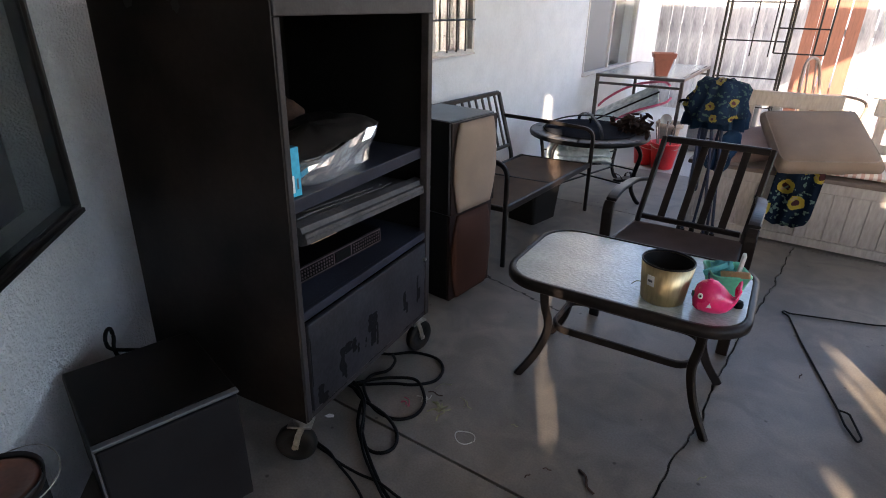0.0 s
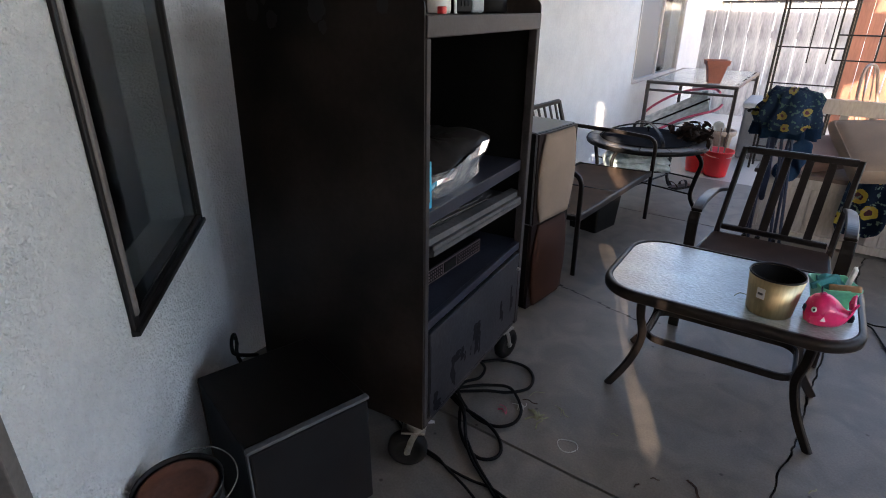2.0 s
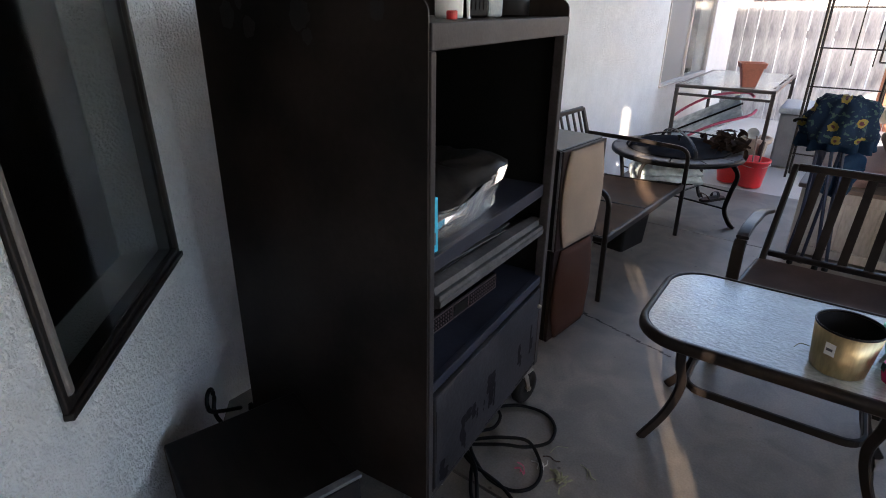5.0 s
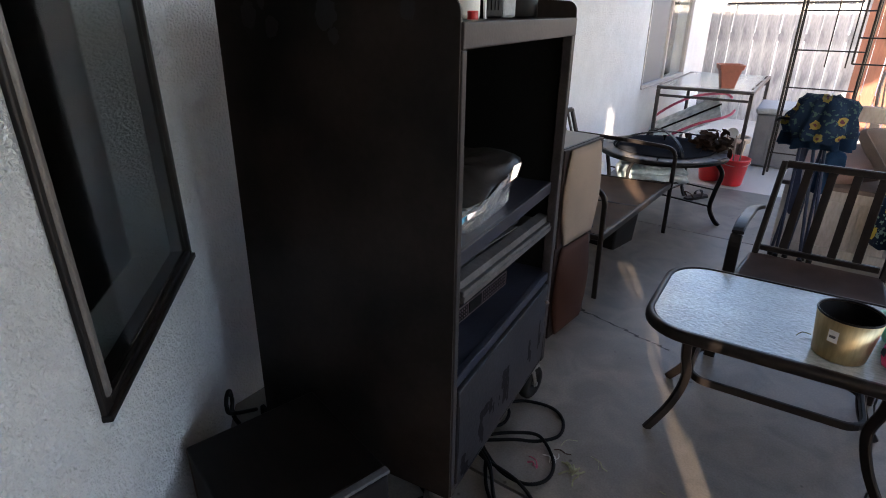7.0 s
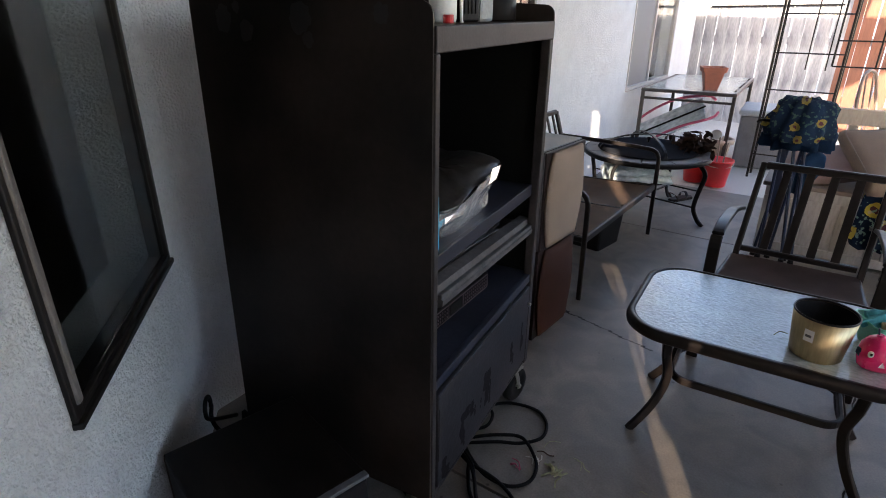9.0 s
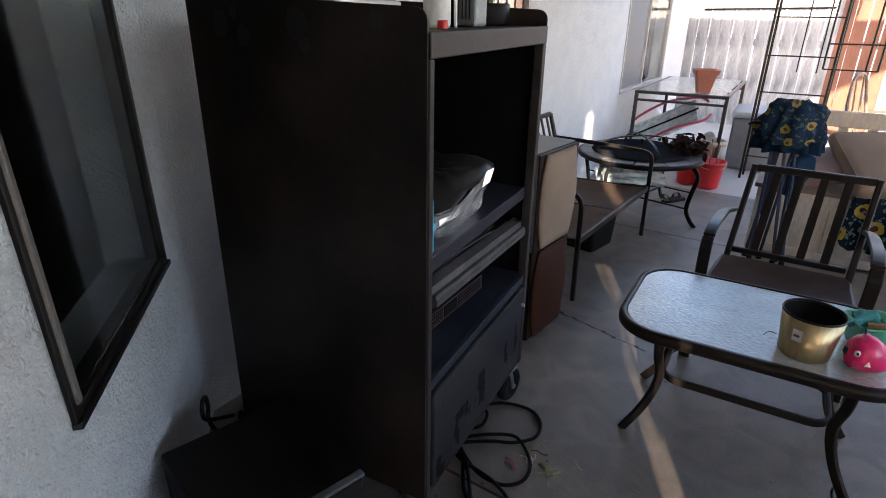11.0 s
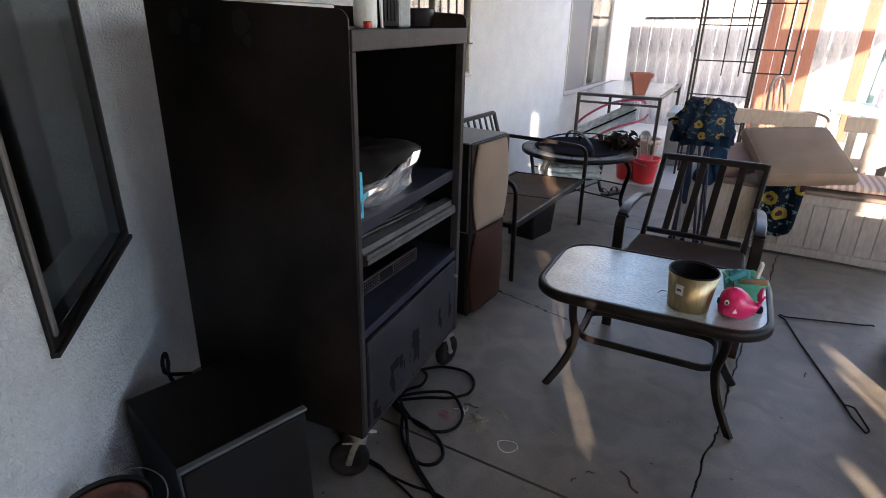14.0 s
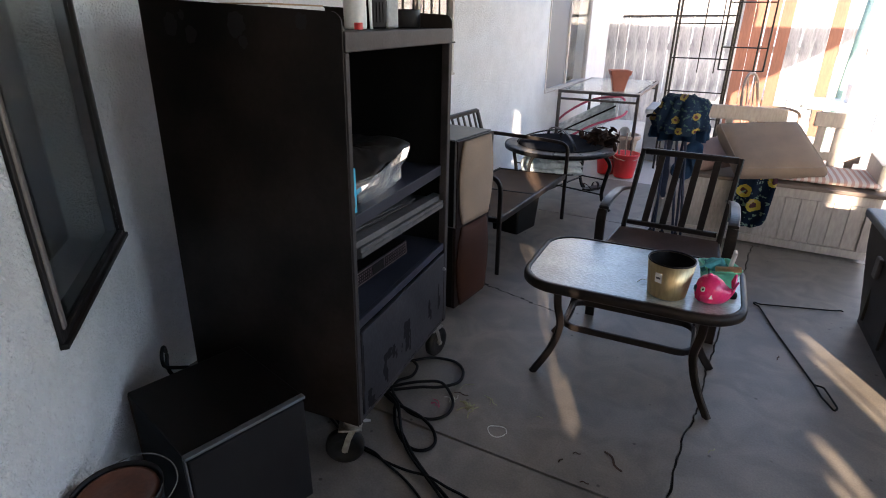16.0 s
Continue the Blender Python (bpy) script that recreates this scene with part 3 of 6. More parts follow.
def window(name, m, a, b, z0, z1, splits, label, jamb=0.0, panes=None, metal=None):
    """Metal-framed window in an opening: frame, sill, panes and mullions; jamb: width of a broad pale side strip at b."""
    w = thing(name, m, label, "window", kind="structure")
    f, g0 = 0.016 if jamb else 0.024, 0.012 if jamb else 0.024
    fr = bmesh.new()
    add_box(fr, (a, -0.05, z0), (a + g0, 0.010, z1), 0.003)
    add_box(fr, (b - f - jamb, -0.05, z0), (b, 0.010, z1), 0.003)
    add_box(fr, (a + g0, -0.05, z1 - f), (b - f - jamb, 0.010, z1), 0.003)
    add_box(fr, (a + g0, -0.05, z0), (b - f - jamb, 0.008, z0 + f), 0.003)
    part("window_frame", fr, metal or M_BRONZE, w)
    part("window_sill", box((a - 0.003, -0.02, z0 - 0.012), (b + 0.003, 0.018, z0 + 0.003), 0.003), metal or M_BRONZE, w)
    if jamb:
        part("jamb_strip", box((b - f - jamb + 0.003, 0.0, z0 + 0.03), (b - f + 0.003, 0.016, z1 - 0.02), 0.005), M_JAMB, w, "pale taupe metal strip")
    xs = [a + g0] + list(splits) + [b - f - jamb]
    for s in splits:
        part("mullion", box((s - 0.014, -0.048, z0 + 0.024), (s + 0.014, -0.001, z1 - 0.024), 0.003), metal or M_JAMB, w)
    for k, (p, q) in enumerate(zip(xs, xs[1:])):
        mt = panes[k] if panes else M_GLASS
        d = 0.008 if jamb else 0.020
        g = part("pane", box((p, -d - 0.012 * k, z0 + 0.02), (q, 0.006 - d - 0.012 * k, z1 - 0.02)), mt, w)
        g.visible_shadow = False
    return w


window("window_1", MB, 0.228, 0.962, 0.742, 1.95, [], "bronze framed window with dark glass in the angled wall", jamb=0.020)
MA = pose(AX, AEND, 0, 0, 0, -90)
window("window_2", MA, AEND - 3.66, AEND - 2.74, 1.06, 1.92, [AEND - 3.2], "small metal framed window reflecting the yard", panes=[M_COATED, M_COATED], metal=M_VINYL)
window("window_3", MA, AEND - 7.38, AEND - 5.78, 0.71, 1.92, [AEND - 6.55], "wide sliding window with a grey insect screen", panes=[M_GLASS, M_SCREEN], metal=M_VINYL)
# Solid bars added in place of a dark grid mirrored in the pane.
bars = thing("reflected_bars", MA, "thin dark bars standing in for a reflection in the small window", "window bars")
for y in (2.86, 2.98, 3.10, 3.32, 3.43, 3.54):
    part("bar", tube([(AEND - y, 0.014, 1.075), (AEND - y, 0.014, 1.905)], 0.0055, n=8), M_BROWNMETAL, bars)
for z in (1.27, 1.70):
    part("bar", tube([(AEND - 3.65, 0.021, z), (AEND - 2.75, 0.021, z)], 0.0055, n=8), M_BROWNMETAL, bars)
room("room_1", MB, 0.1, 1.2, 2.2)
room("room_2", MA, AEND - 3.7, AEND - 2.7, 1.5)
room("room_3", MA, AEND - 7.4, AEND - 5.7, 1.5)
curtain(MA, AEND - 7.35, AEND - 6.6, 0.4, 2.2, -0.28, "pale curtain behind the sliding window")


def glass_door():
    d = thing("door_1", MB, "dark glazed sliding door with a pale thin frame", "door", kind="structure")
    a, b = 1.44, 2.3
    bm = bmesh.new()
    for lo, hi in (((a, -0.09, 0.06), (a + 0.03, 0.015, 2.05)), ((b - 0.03, -0.09, 0.06), (b, 0.015, 2.05)), ((a + 0.03, -0.09, 2.0), (b - 0.03, 0.015, 2.05)), ((a + 0.03, -0.09, 0.06), (b - 0.03, 0.015, 0.1))):
        add_box(bm, lo, hi, 0.003)
    part("door_frame", bm, M_JAMB, d)
    g = part("pane", box((a + 0.03, -0.05, 0.1), (b - 0.03, -0.044, 2.0)), M_GLASS, d)
    g.visible_shadow = False
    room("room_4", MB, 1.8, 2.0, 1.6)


glass_door()


# ---- the cart ----
def caster(parent, x, y, turn):
    m = pose(x, y, 0, 0, 0, turn)
    R, o = 0.066, 0.03
    w = part("caster", lathe([(0.0, -0.012), (0.036, -0.014), (0.040, -0.018), (R - 0.007, -0.018), (R, -0.011), (R, 0.011), (R - 0.007, 0.018), (0.040, 0.018), (0.036, 0.014), (0.0, 0.012)], 32, m=m @ pose(o, 0, R, 90)), M_RUBBER, parent, "black rubber caster wheel", True)
    bm = bmesh.new()
    for s in (-1, 1):
        add_tube(bm, [m @ Vector((0.0, s * 0.0235, 0.146)), m @ Vector((0.016, s * 0.0235, 0.11)), m @ Vector((o, s * 0.0235, 0.058))], 0.003, 0.020, up=m.to_3x3() @ Vector((1, 0, 0.3)))
    add_box(bm, (-0.030, -0.028, 0.142), (0.048, 0.028, 0.149), 0.002, m)
    part("fork", bm, M_ZINC, w, "rusty zinc fork")
    part("swivel", lathe([(0, 0.149), (0.028, 0.149), (0.033, 0.155), (0.028, 0.164), (0.033, 0.172), (0.038, 0.183), (0, 0.183)], 20, m=m), M_ZINC, w, "", True)
    part("axle", lathe([(0, -0.029), (0.009, -0.029), (0.009, 0.029), (0, 0.029)], 10, m=m @ pose(o, 0, R, 90)), M_ZINC, w)


def cart():
    c = thing("media_cart", pose(-0.945, 1.10, 0, 0, 0, 6.8), "tall black metal rolling cart with shelves and a lower door", "cart")
    D, W, B, T = 0.668, 0.774, 0.184, 1.39
    side = [(-D, B), (-0.002, B), (-0.002, 1.405)] + [(-0.032 + 0.03 * math.cos(radians(a)), 1.407 + 0.03 * math.sin(radians(a))) for a in range(15, 91, 15)] + [(-D, 1.470)]

    def panel(y0, y1):
        bm = bmesh.new()
        lo, hi = [bm.verts.new((x, y0, z)) for x, z in side], [bm.verts.new((x, y1, z)) for x, z in side]
        n = len(side)
        for k in range(n):
            bm.faces.new((lo[k], lo[(k + 1) % n], hi[(k + 1) % n], hi[k]))
        bm.faces.new(lo)
        bm.faces.new(hi[::-1])
        return bm

    part("side_panel", panel(0.0, 0.005), M_BLACK, c)
    part("side_panel", panel(W - 0.005, W), M_BLACK, c)
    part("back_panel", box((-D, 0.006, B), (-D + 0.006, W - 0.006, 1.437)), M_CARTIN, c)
    part("top", box((-D + 0.007, 0.006, T - 0.014), (-0.006, W - 0.006, T)), M_CARTEDGE, c, "scuffed steel top")
    part("top_rail", box((-0.022, 0.006, T - 0.050), (0.003, W - 0.006, T + 0.001), 0.003), M_CARTEDGE, c, "worn grey front rail")
    part("post", box((-0.028, 0.0055, B), (0.002, 0.026, T - 0.0505), 0.003), M_CARTEDGE, c)
    part("post", box((-0.028, W - 0.036, B), (0.002, W - 0.0055, T - 0.0505), 0.003), M_CARTEDGE, c)
    # Near-black sheets over the side panels stand in for shade between the shelves.
    part("shade_lining", box((-D + 0.008, 0.007, 0.53), (-0.03, 0.011, T - 0.016)), M_CARTIN, c)
    part("shade_lining", box((-D + 0.008, W - 0.011, 0.53), (-0.03, W - 0.007, T - 0.016)), M_CARTIN, c)
    sh = bmesh.new()
    add_box(sh, (-D + 0.008, 0.028, 0.872), (-0.022, W - 0.04, 0.885))
    add_box(sh, (-0.034, 0.028, 0.846), (-0.020, W - 0.04, 0.886), 0.003)
    part("shelf", sh, M_SHELF, c, "dusty blue-grey shelf")
    sh = bmesh.new()
    add_box(sh, (-D + 0.008, 0.011, 0.530), (-0.008, W - 0.011, 0.555))
    add_box(sh, (-0.024, 0.0262, 0.527), (-0.003, W - 0.0362, 0.557), 0.003)
    part("shelf", sh, M_SHELF, c, "dusty blue-grey lower shelf")
    tm = pose(0, 0, 0, -3.2, 0, 0)
    tr = bmesh.new()
    add_box(tr, (-0.5, 0.03, 0.765), (-0.012, 0.75, 0.782), 0.003, tm @ pose(0, 0, 0.0))
    pr = [(-0.030, 0.744), (-0.010, 0.752), (-0.008, 0.768), (-0.024, 0.778), (-0.032, 0.798), (-0.064, 0.803), (-0.064, 0.744)]
    a = [tr.verts.new(tm @ Vector((x, 0.030, z))) for x, z in pr]
    b = [tr.verts.new(tm @ Vector((x, 0.746, z))) for x, z in pr]
    for k in range(len(pr)):
        tr.faces.new((a[k], a[(k + 1) % len(pr)], b[(k + 1) % len(pr)], b[k]))
    tr.faces.new(a)
    tr.faces.new(b[::-1])
    part("tray", tr, M_TRAY, c, "grey sliding tray with a folded lip")
    dr = part("door", box((-0.014, 0.034, 0.208), (0.004, W - 0.044, 0.515), 0.004), M_DOOR, c, "scuffed dark lower door")
    part("knob", lathe([(0, 0), (0.006, 0), (0.007, 0.006), (0.005, 0.012), (0, 0.013)], 12, m=pose(0.004, W - 0.058, 0.45, 0, 90, 0)), M_ZINC, dr)
    runs = (
        ((0.345, 0.325, 0.392, 0.030), (0.372, 0.330, 0.388, 0.034), (0.352, 0.262, 0.335, 0.016), (0.386, 0.250, 0.340, 0.013), (0.366, 0.268, 0.338, 0.026), (0.315, 0.300, 0.318, 0.010), (0.312, 0.282, 0.292, 0.008)),
        ((0.185, 0.245, 0.352, 0.034), (0.215, 0.318, 0.356, 0.040), (0.250, 0.300, 0.352, 0.030), (0.196, 0.228, 0.262, 0.014), (0.272, 0.285, 0.322, 0.013)),
        ((0.070, 0.216, 0.285, 0.030), (0.085, 0.212, 0.246, 0.040)),
        ((0.575, 0.292, 0.372, 0.026), (0.590, 0.275, 0.322, 0.016)),
        ((0.670, 0.280, 0.398, 0.016), (0.682, 0.292, 0.340, 0.020)),
    )
    for q, streaks in enumerate(runs):
        bm = bmesh.new()
        for i, (y, z0, z1, w) in enumerate(streaks):
            lf, rt = [], []
            for k in range(13):
                t = k / 12
                half = w / 2 * min(1.0, 3.2 * math.sin(math.pi * (0.04 + 0.92 * t)) ** 0.8) * (0.85 + 0.5 * noise.noise(Vector((t * 5, y * 31, q))))
                mid = y + 0.25 * w * noise.noise(Vector((t * 3, y * 17, 4 + q)))
                lf.append(bm.verts.new((0.0043 + 0.0002 * i, mid - half, z0 + (z1 - z0) * t)))
                rt.append(bm.verts.new((0.0043 + 0.0002 * i, mid + half, z0 + (z1 - z0) * t)))
            for k in range(12):
                bm.faces.new((lf[k], rt[k], rt[k + 1], lf[k + 1]))
        part("paint_run", bm, M_DRIP, dr, "black paint run")
    for lo, hi in (((0.0042, 0.036, 0.300), (0.0048, 0.0395, 0.470)), ((0.0042, 0.075, 0.2085), (0.0048, 0.20, 0.2115)), ((0.0042, 0.330, 0.2085), (0.0048, 0.445, 0.2115)), ((0.0042, 0.560, 0.2085), (0.0048, 0.735, 0.2115))):
        part("seam", box(lo, hi), M_DRIP, dr, "black gap along the door edge")
    for x, z, r in ((-0.560, 1.400, 0.026), (-0.49, 1.376, 0.020), (-0.515, 1.425, 0.012), (-0.33, 1.402, 0.030), (-0.31, 1.360, 0.015), (-0.12, 1.412, 0.018)):
        bm = bmesh.new()
        c0 = bm.verts.new((x, -0.0006, z))
        ring = []
        for k in range(20):
            a = 2 * math.pi * k / 20
            f = r * (1 + 0.35 * noise.noise(Vector((2 * math.cos(a), 2 * math.sin(a), x * 40))))
            ring.append(bm.verts.new((x + f * math.cos(a), -0.0006, z + f * 1.15 * math.sin(a))))
        for k in range(20):
            bm.faces.new((c0, ring[k], ring[(k + 1) % 20]))
        part("paint_blotch", bm, M_BLOTCH, c, "black paint blotch")
    part("kick_rail", box((-0.022, 0.0262, B), (-0.002, W - 0.0362, 0.204), 0.002), M_CARTEDGE, c)
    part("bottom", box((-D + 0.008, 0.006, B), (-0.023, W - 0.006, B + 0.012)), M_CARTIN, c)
    for x, y, t in ((-0.045, 0.035, 205), (-0.045, W - 0.045, 78), (-D + 0.06, 0.045, 20), (-D + 0.06, W - 0.045, 200)):
        caster(c, x, y, t)
    lean = Matrix.Identity(4)
    lean[1][2], lean[1][3] = 0.025, -0.025 * T          # the old frame is racked a little to one side
    for ob in c.children_recursive:
        ob.data.transform(lean)
    return c


MC = pose(-0.945, 1.10, 0, 0, 0, 6.8)
cart()


def foil_pack():
    """A pillow-shaped pouch: bright creased foil sides and a dark film top."""
    f = thing("foil_bag", MC @ pose(-0.165, 0.290, 0.886, 0, 0, 3), "crumpled silver foil bag lying on the cart shelf", "bag")

    def ring(r, z, tilt, i):
        row = []
        for k in range(40):
            a = 2 * math.pi * k / 40
            ca, sa = math.cos(a), math.sin(a)
            q = 1 / (abs(ca) ** 5 + abs(sa) ** 5) ** (1 / 5)
            ear = 1 + 0.10 * r * max(0.0, abs(math.sin(2 * a)) - 0.6) * (1 if z > 0.05 else 0)
            j = ear * (1 + 0.06 * noise.noise(Vector((ca * 2.5, sa * 2.5, i * 0.6))) + 0.06 * noise.noise(Vector((ca * 8, sa * 8, i * 1.3))))
            row.append((0.137 * r * q * j * ca, 0.203 * r * q * j * sa, z + tilt * q * sa + (0.012 * noise.noise(Vector((ca * 3, sa * 3, i * 0.7 + 4))) if i else 0)))
        return row

    for name, mt, rows, lab in (
            ("foil_side", M_FOIL, [(0.80, 0.0, 0.0), (0.86, 0.018, 0.002), (0.91, 0.040, 0.006), (0.955, 0.064, 0.012), (0.99, 0.088, 0.018), (1.03, 0.108, 0.024)], "shiny creased foil"),
            ("film_top", M_FOILTOP, [(1.026, 0.1095, 0.024), (0.95, 0.118, 0.026), (0.84, 0.126, 0.022), (0.68, 0.136, 0.014), (0.48, 0.143, 0.006), (0.25, 0.147, 0.0), (0.02, 0.148, 0.0)], "smoky crumpled film")):
        bm = bmesh.new()
        rings = [[bm.verts.new(p) for p in ring(r, z, tilt, i + (7 if mt is M_FOILTOP else 0))] for i, (r, z, tilt) in enumerate(rows)]
        for p, q in zip(rings, rings[1:]):
            for k in range(40):
                bm.faces.new((p[k], p[(k + 1) % 40], q[(k + 1) % 40], q[k]))
        bm.faces.new(rings[0][::-1] if mt is M_FOIL else rings[-1])
        part(name, bm, mt, f, lab, mt is M_FOILTOP)


foil_pack()


def dark_bundle():
    bm = soft_slab(0.20, 0.26, 0.16, 0.02, 8, 8, 0.3, 0.05, 3)
    b = part("cloth_bundle", bm, M_BURLAP, None, smooth=True)
    b.matrix_world = MC @ pose(-0.47, 0.388, 0.97)
    tagged(b, "dark cloth bundle at the back of the cart shelf", "cloth")


dark_bundle()


def carton():
    c = thing("carton", MC @ pose(-0.055, 0.064, 0.886, 0, 0, -6), "small bright blue printed carton on the cart shelf", "box")
    part("case", box((-0.035, -0.028, 0), (0.02, 0.022, 0.135), 0.002), M_CYAN, c)
    part("print_bar", box((0.0202, -0.010, 0.012), (0.0210, -0.002, 0.060)), M_WHITE, c, "pale printed bar")
    part("print_bar", box((0.0202, 0.006, 0.02), (0.0210, 0.012, 0.05)), M_INK, c, "dark printed bar")


carton()


def receiver():
    r = thing("stereo_receiver", MC @ pose(-0.125, 0.130, 0.556, 0, 0, -4), "dark stereo unit with rows of small pale buttons", "stereo")
    part("case", box((-0.28, 0, 0.004), (0, 0.42, 0.060), 0.003), M_RECV, r)
    for z in (0.020, 0.032, 0.044):
        for k in range(32):
            y = 0.016 + 0.0125 * k
            if not 0.160 < y < 0.255:
                part("button", box((0.0002, y - 0.0022, z - 0.0028), (0.003, y + 0.0022, z + 0.0028)), M_STUD, r)
    bm = bmesh.new()
    for y0, z0, y1, z1 in ((0.004, 0.008, 0.416, 0.011), (0.004, 0.053, 0.416, 0.056), (0.004, 0.0112, 0.007, 0.0528), (0.413, 0.0112, 0.416, 0.0528), (0.163, 0.0112, 0.166, 0.0528), (0.250, 0.0112, 0.253, 0.0528)):
        add_box(bm, (0.0002, y0, z0), (0.0022, y1, z1))
    part("bezel", bm, M_STUD, r, "dull pinkish-grey bezel")
    part("display", box((0.0002, 0.170, 0.016), (0.003, 0.246, 0.048), 0.001), M_CARTIN, r, "dark display")
    cd = part("card", box((-0.06, 0.10, 0.0), (-0.012, 0.22, 0.005), 0.001, pose(-0.024, 0, 0.0905, 0, 38, 0)), M_TANCARD, None)
    cd.matrix_world = MC @ pose(-0.125, 0.130, 0.556, 0, 0, -4) @ pose(0, 0, 0.0)
    tagged(cd, "tan card lying on the stereo unit", "card")


receiver()


def papers():
    p = thing("paper_stack", MC @ pose(0, -0.015, 0.021), "grey stack of papers lying on the cart tray", "papers")
    rnd = random.Random(2)
    for k in range(5):
        part("sheet", box((-0.30, 0.06 + 0.02 * k, 0.776 + 0.005 * k), (-0.06 - 0.012 * k, 0.60 - 0.05 * k, 0.780 + 0.005 * k), 0.001, pose(0, 0, 0, -3.0, 0, rnd.uniform(-3, 3))), M_TRAY, p)


papers()


def cart_top_things():
    z = 1.391
    m = thing("plastic_jug", MC @ pose(-0.17, 0.36, z), "white plastic jug on the cart", "jug")
    part("body", lathe([(0, 0), (0.034, 0), (0.036, 0.01), (0.036, 0.09), (0.03, 0.12), (0.014, 0.135), (0.014, 0.15), (0, 0.15)], 20), M_WHITE, m, "", True)
    part("flap", box((0.03, -0.03, 0.0), (0.036, 0.012, 0.10), 0.002, pose(0, 0.05, 0, 8, 0, 12)), M_WHITE, m)
    r = part("bottle_cap", lathe([(0, 0), (0.013, 0), (0.013, 0.017), (0.011, 0.019), (0, 0.019)], 16), M_RED, None)
    r.matrix_world = MC @ pose(-0.10, 0.255, z)
    tagged(r, "small red bottle cap on the cart", "cap")
    c = thing("radio", MC @ pose(-0.155, 0.475, z, 0, 0, -12), "small black radio with a pale end", "radio")
    part("body", box((-0.04, -0.075, 0), (0.04, 0.004, 0.093), 0.006), M_RECV, c)
    part("end_cap", box((-0.041, 0.0045, 0.0), (0.041, 0.066, 0.094), 0.008), M_GREYPLASTIC, c, "pale grey end")
    bm = bmesh.new()
    for k in range(4):
        add_box(bm, (0.0402, -0.066 + 0.016 * k, 0.02), (0.042, -0.059 + 0.016 * k, 0.078))
    part("grille", bm, M_SPKSIDE, c)
    t = thing("tape_roll", MC @ pose(-0.19, 0.694, z), "wide roll of black tape on the cart", "tape")
    part("roll", lathe([(0.045, 0), (0.085, 0), (0.086, 0.004), (0.086, 0.058), (0.085, 0.062), (0.045, 0.062)], 32, closed=True), M_RECV, t, "", True)
    part("label", box((0.0865, 0.02, 0.004), (0.0870, 0.036, 0.056), 0, pose(0, 0, 0, 0, 0, 30)), M_WHITE, t, "pale label")
    bx = part("box", box((-0.10, -0.16, 0), (0.10, 0.16, 0.072), 0.003), M_TANCARD, None)
    bx.matrix_world = MC @ pose(-0.52, 0.42, z, 0, 0, 4)
    tagged(bx, "tan cardboard box at the back of the cart", "box")
    pl = part("flat_package", box((-0.11, -0.15, 0), (0.11, 0.15, 0.062), 0.006), M_WHITE, None)
    pl.matrix_world = MC @ pose(-0.36, 0.175, z, 0, 0, 3)
    tagged(pl, "white flat package on the cart", "package")


cart_top_things()


# ---- loudspeakers ----
def subwoofer():
    s = thing("subwoofer", pose(-0.996, 0.897, 0, 0, 0, -14.6), "black boxy subwoofer with a cloth grille on the floor", "loudspeaker")
    W, D, H = 0.352, 0.388, 0.385
    part("cabinet", box((-D, -W, 0.018), (-0.018, 0, H + 0.018), 0.005), M_SUB, s)
    # Thin strip stands in for a reflection seen on this edge.
    part("corner_reflection", box((-D + 0.004, -W - 0.0012, 0.10), (-D + 0.022, -W - 0.0002, H + 0.008)), M_SUBGLEAM, s, "tan reflection painted along the rear corner")
    part("grille", box((-0.016, -W + 0.006, 0.026), (0.0, -0.004, H + 0.003), 0.006), M_SUBCLOTH, s, "black cloth grille")
    bm = bmesh.new()
    add_box(bm, (-0.0178, -W, H + 0.010), (0.002, 0, H + 0.0195), 0.002)
    add_box(bm, (-0.0178, -W - 0.001, 0.018), (0.001, -W + 0.0035, H + 0.0095), 0.001)
    part("trim", bm, M_SUBTRIM, s, "grey edge trim")
    for x in (-0.04, -D + 0.04):
        for y in (-0.04, -W + 0.04):
            part("foot", lathe([(0, 0), (0.018, 0), (0.02, 0.018), (0, 0.018)], 14, x, y), M_RUBBER, s)


subwoofer()


def pail():
    p = thing("pail", pose(-1.02, 0.362, 0), "tall dark pail with a copper-brown lid and wire handle", "pail")
    part("body", lathe([(0, 0), (0.070, 0), (0.074, 0.01), (0.084, 0.482), (0.080, 0.482), (0.078, 0.475)], 36), M_CHARCOAL, p, "", True)
    part("rim", lathe([(0.0835, 0.484), (0.0855, 0.484), (0.0895, 0.510), (0.0882, 0.510)], 40, closed=True), M_BROWNMETAL, p, "dark rim", True)
    part("lid", lathe([(0, 0.500), (0.045, 0.499), (0.066, 0.497), (0.071, 0.503), (0.079, 0.503), (0.081, 0.496), (0.081, 0.484), (0, 0.484)], 40), M_COPPER, p, "copper-brown lid", True)
    part("handle", tube(smooth_path([(0.09, 0.02, 0.49), (0.095, 0.05, 0.497), (0.073, 0.09, 0.505), (0.02, 0.112, 0.51), (-0.05, 0.104, 0.505), (-0.092, 0.06, 0.495), (-0.09, 0.01, 0.49)], 6), 0.0014), M_ZINC, p, "thin wire handle")
    for s in (-1, 1):
        part("ear", box((s * 0.087 - 0.005, -0.01, 0.47), (s * 0.087 + 0.005, 0.024, 0.496), 0.002), M_CHARCOAL, p)


pail()


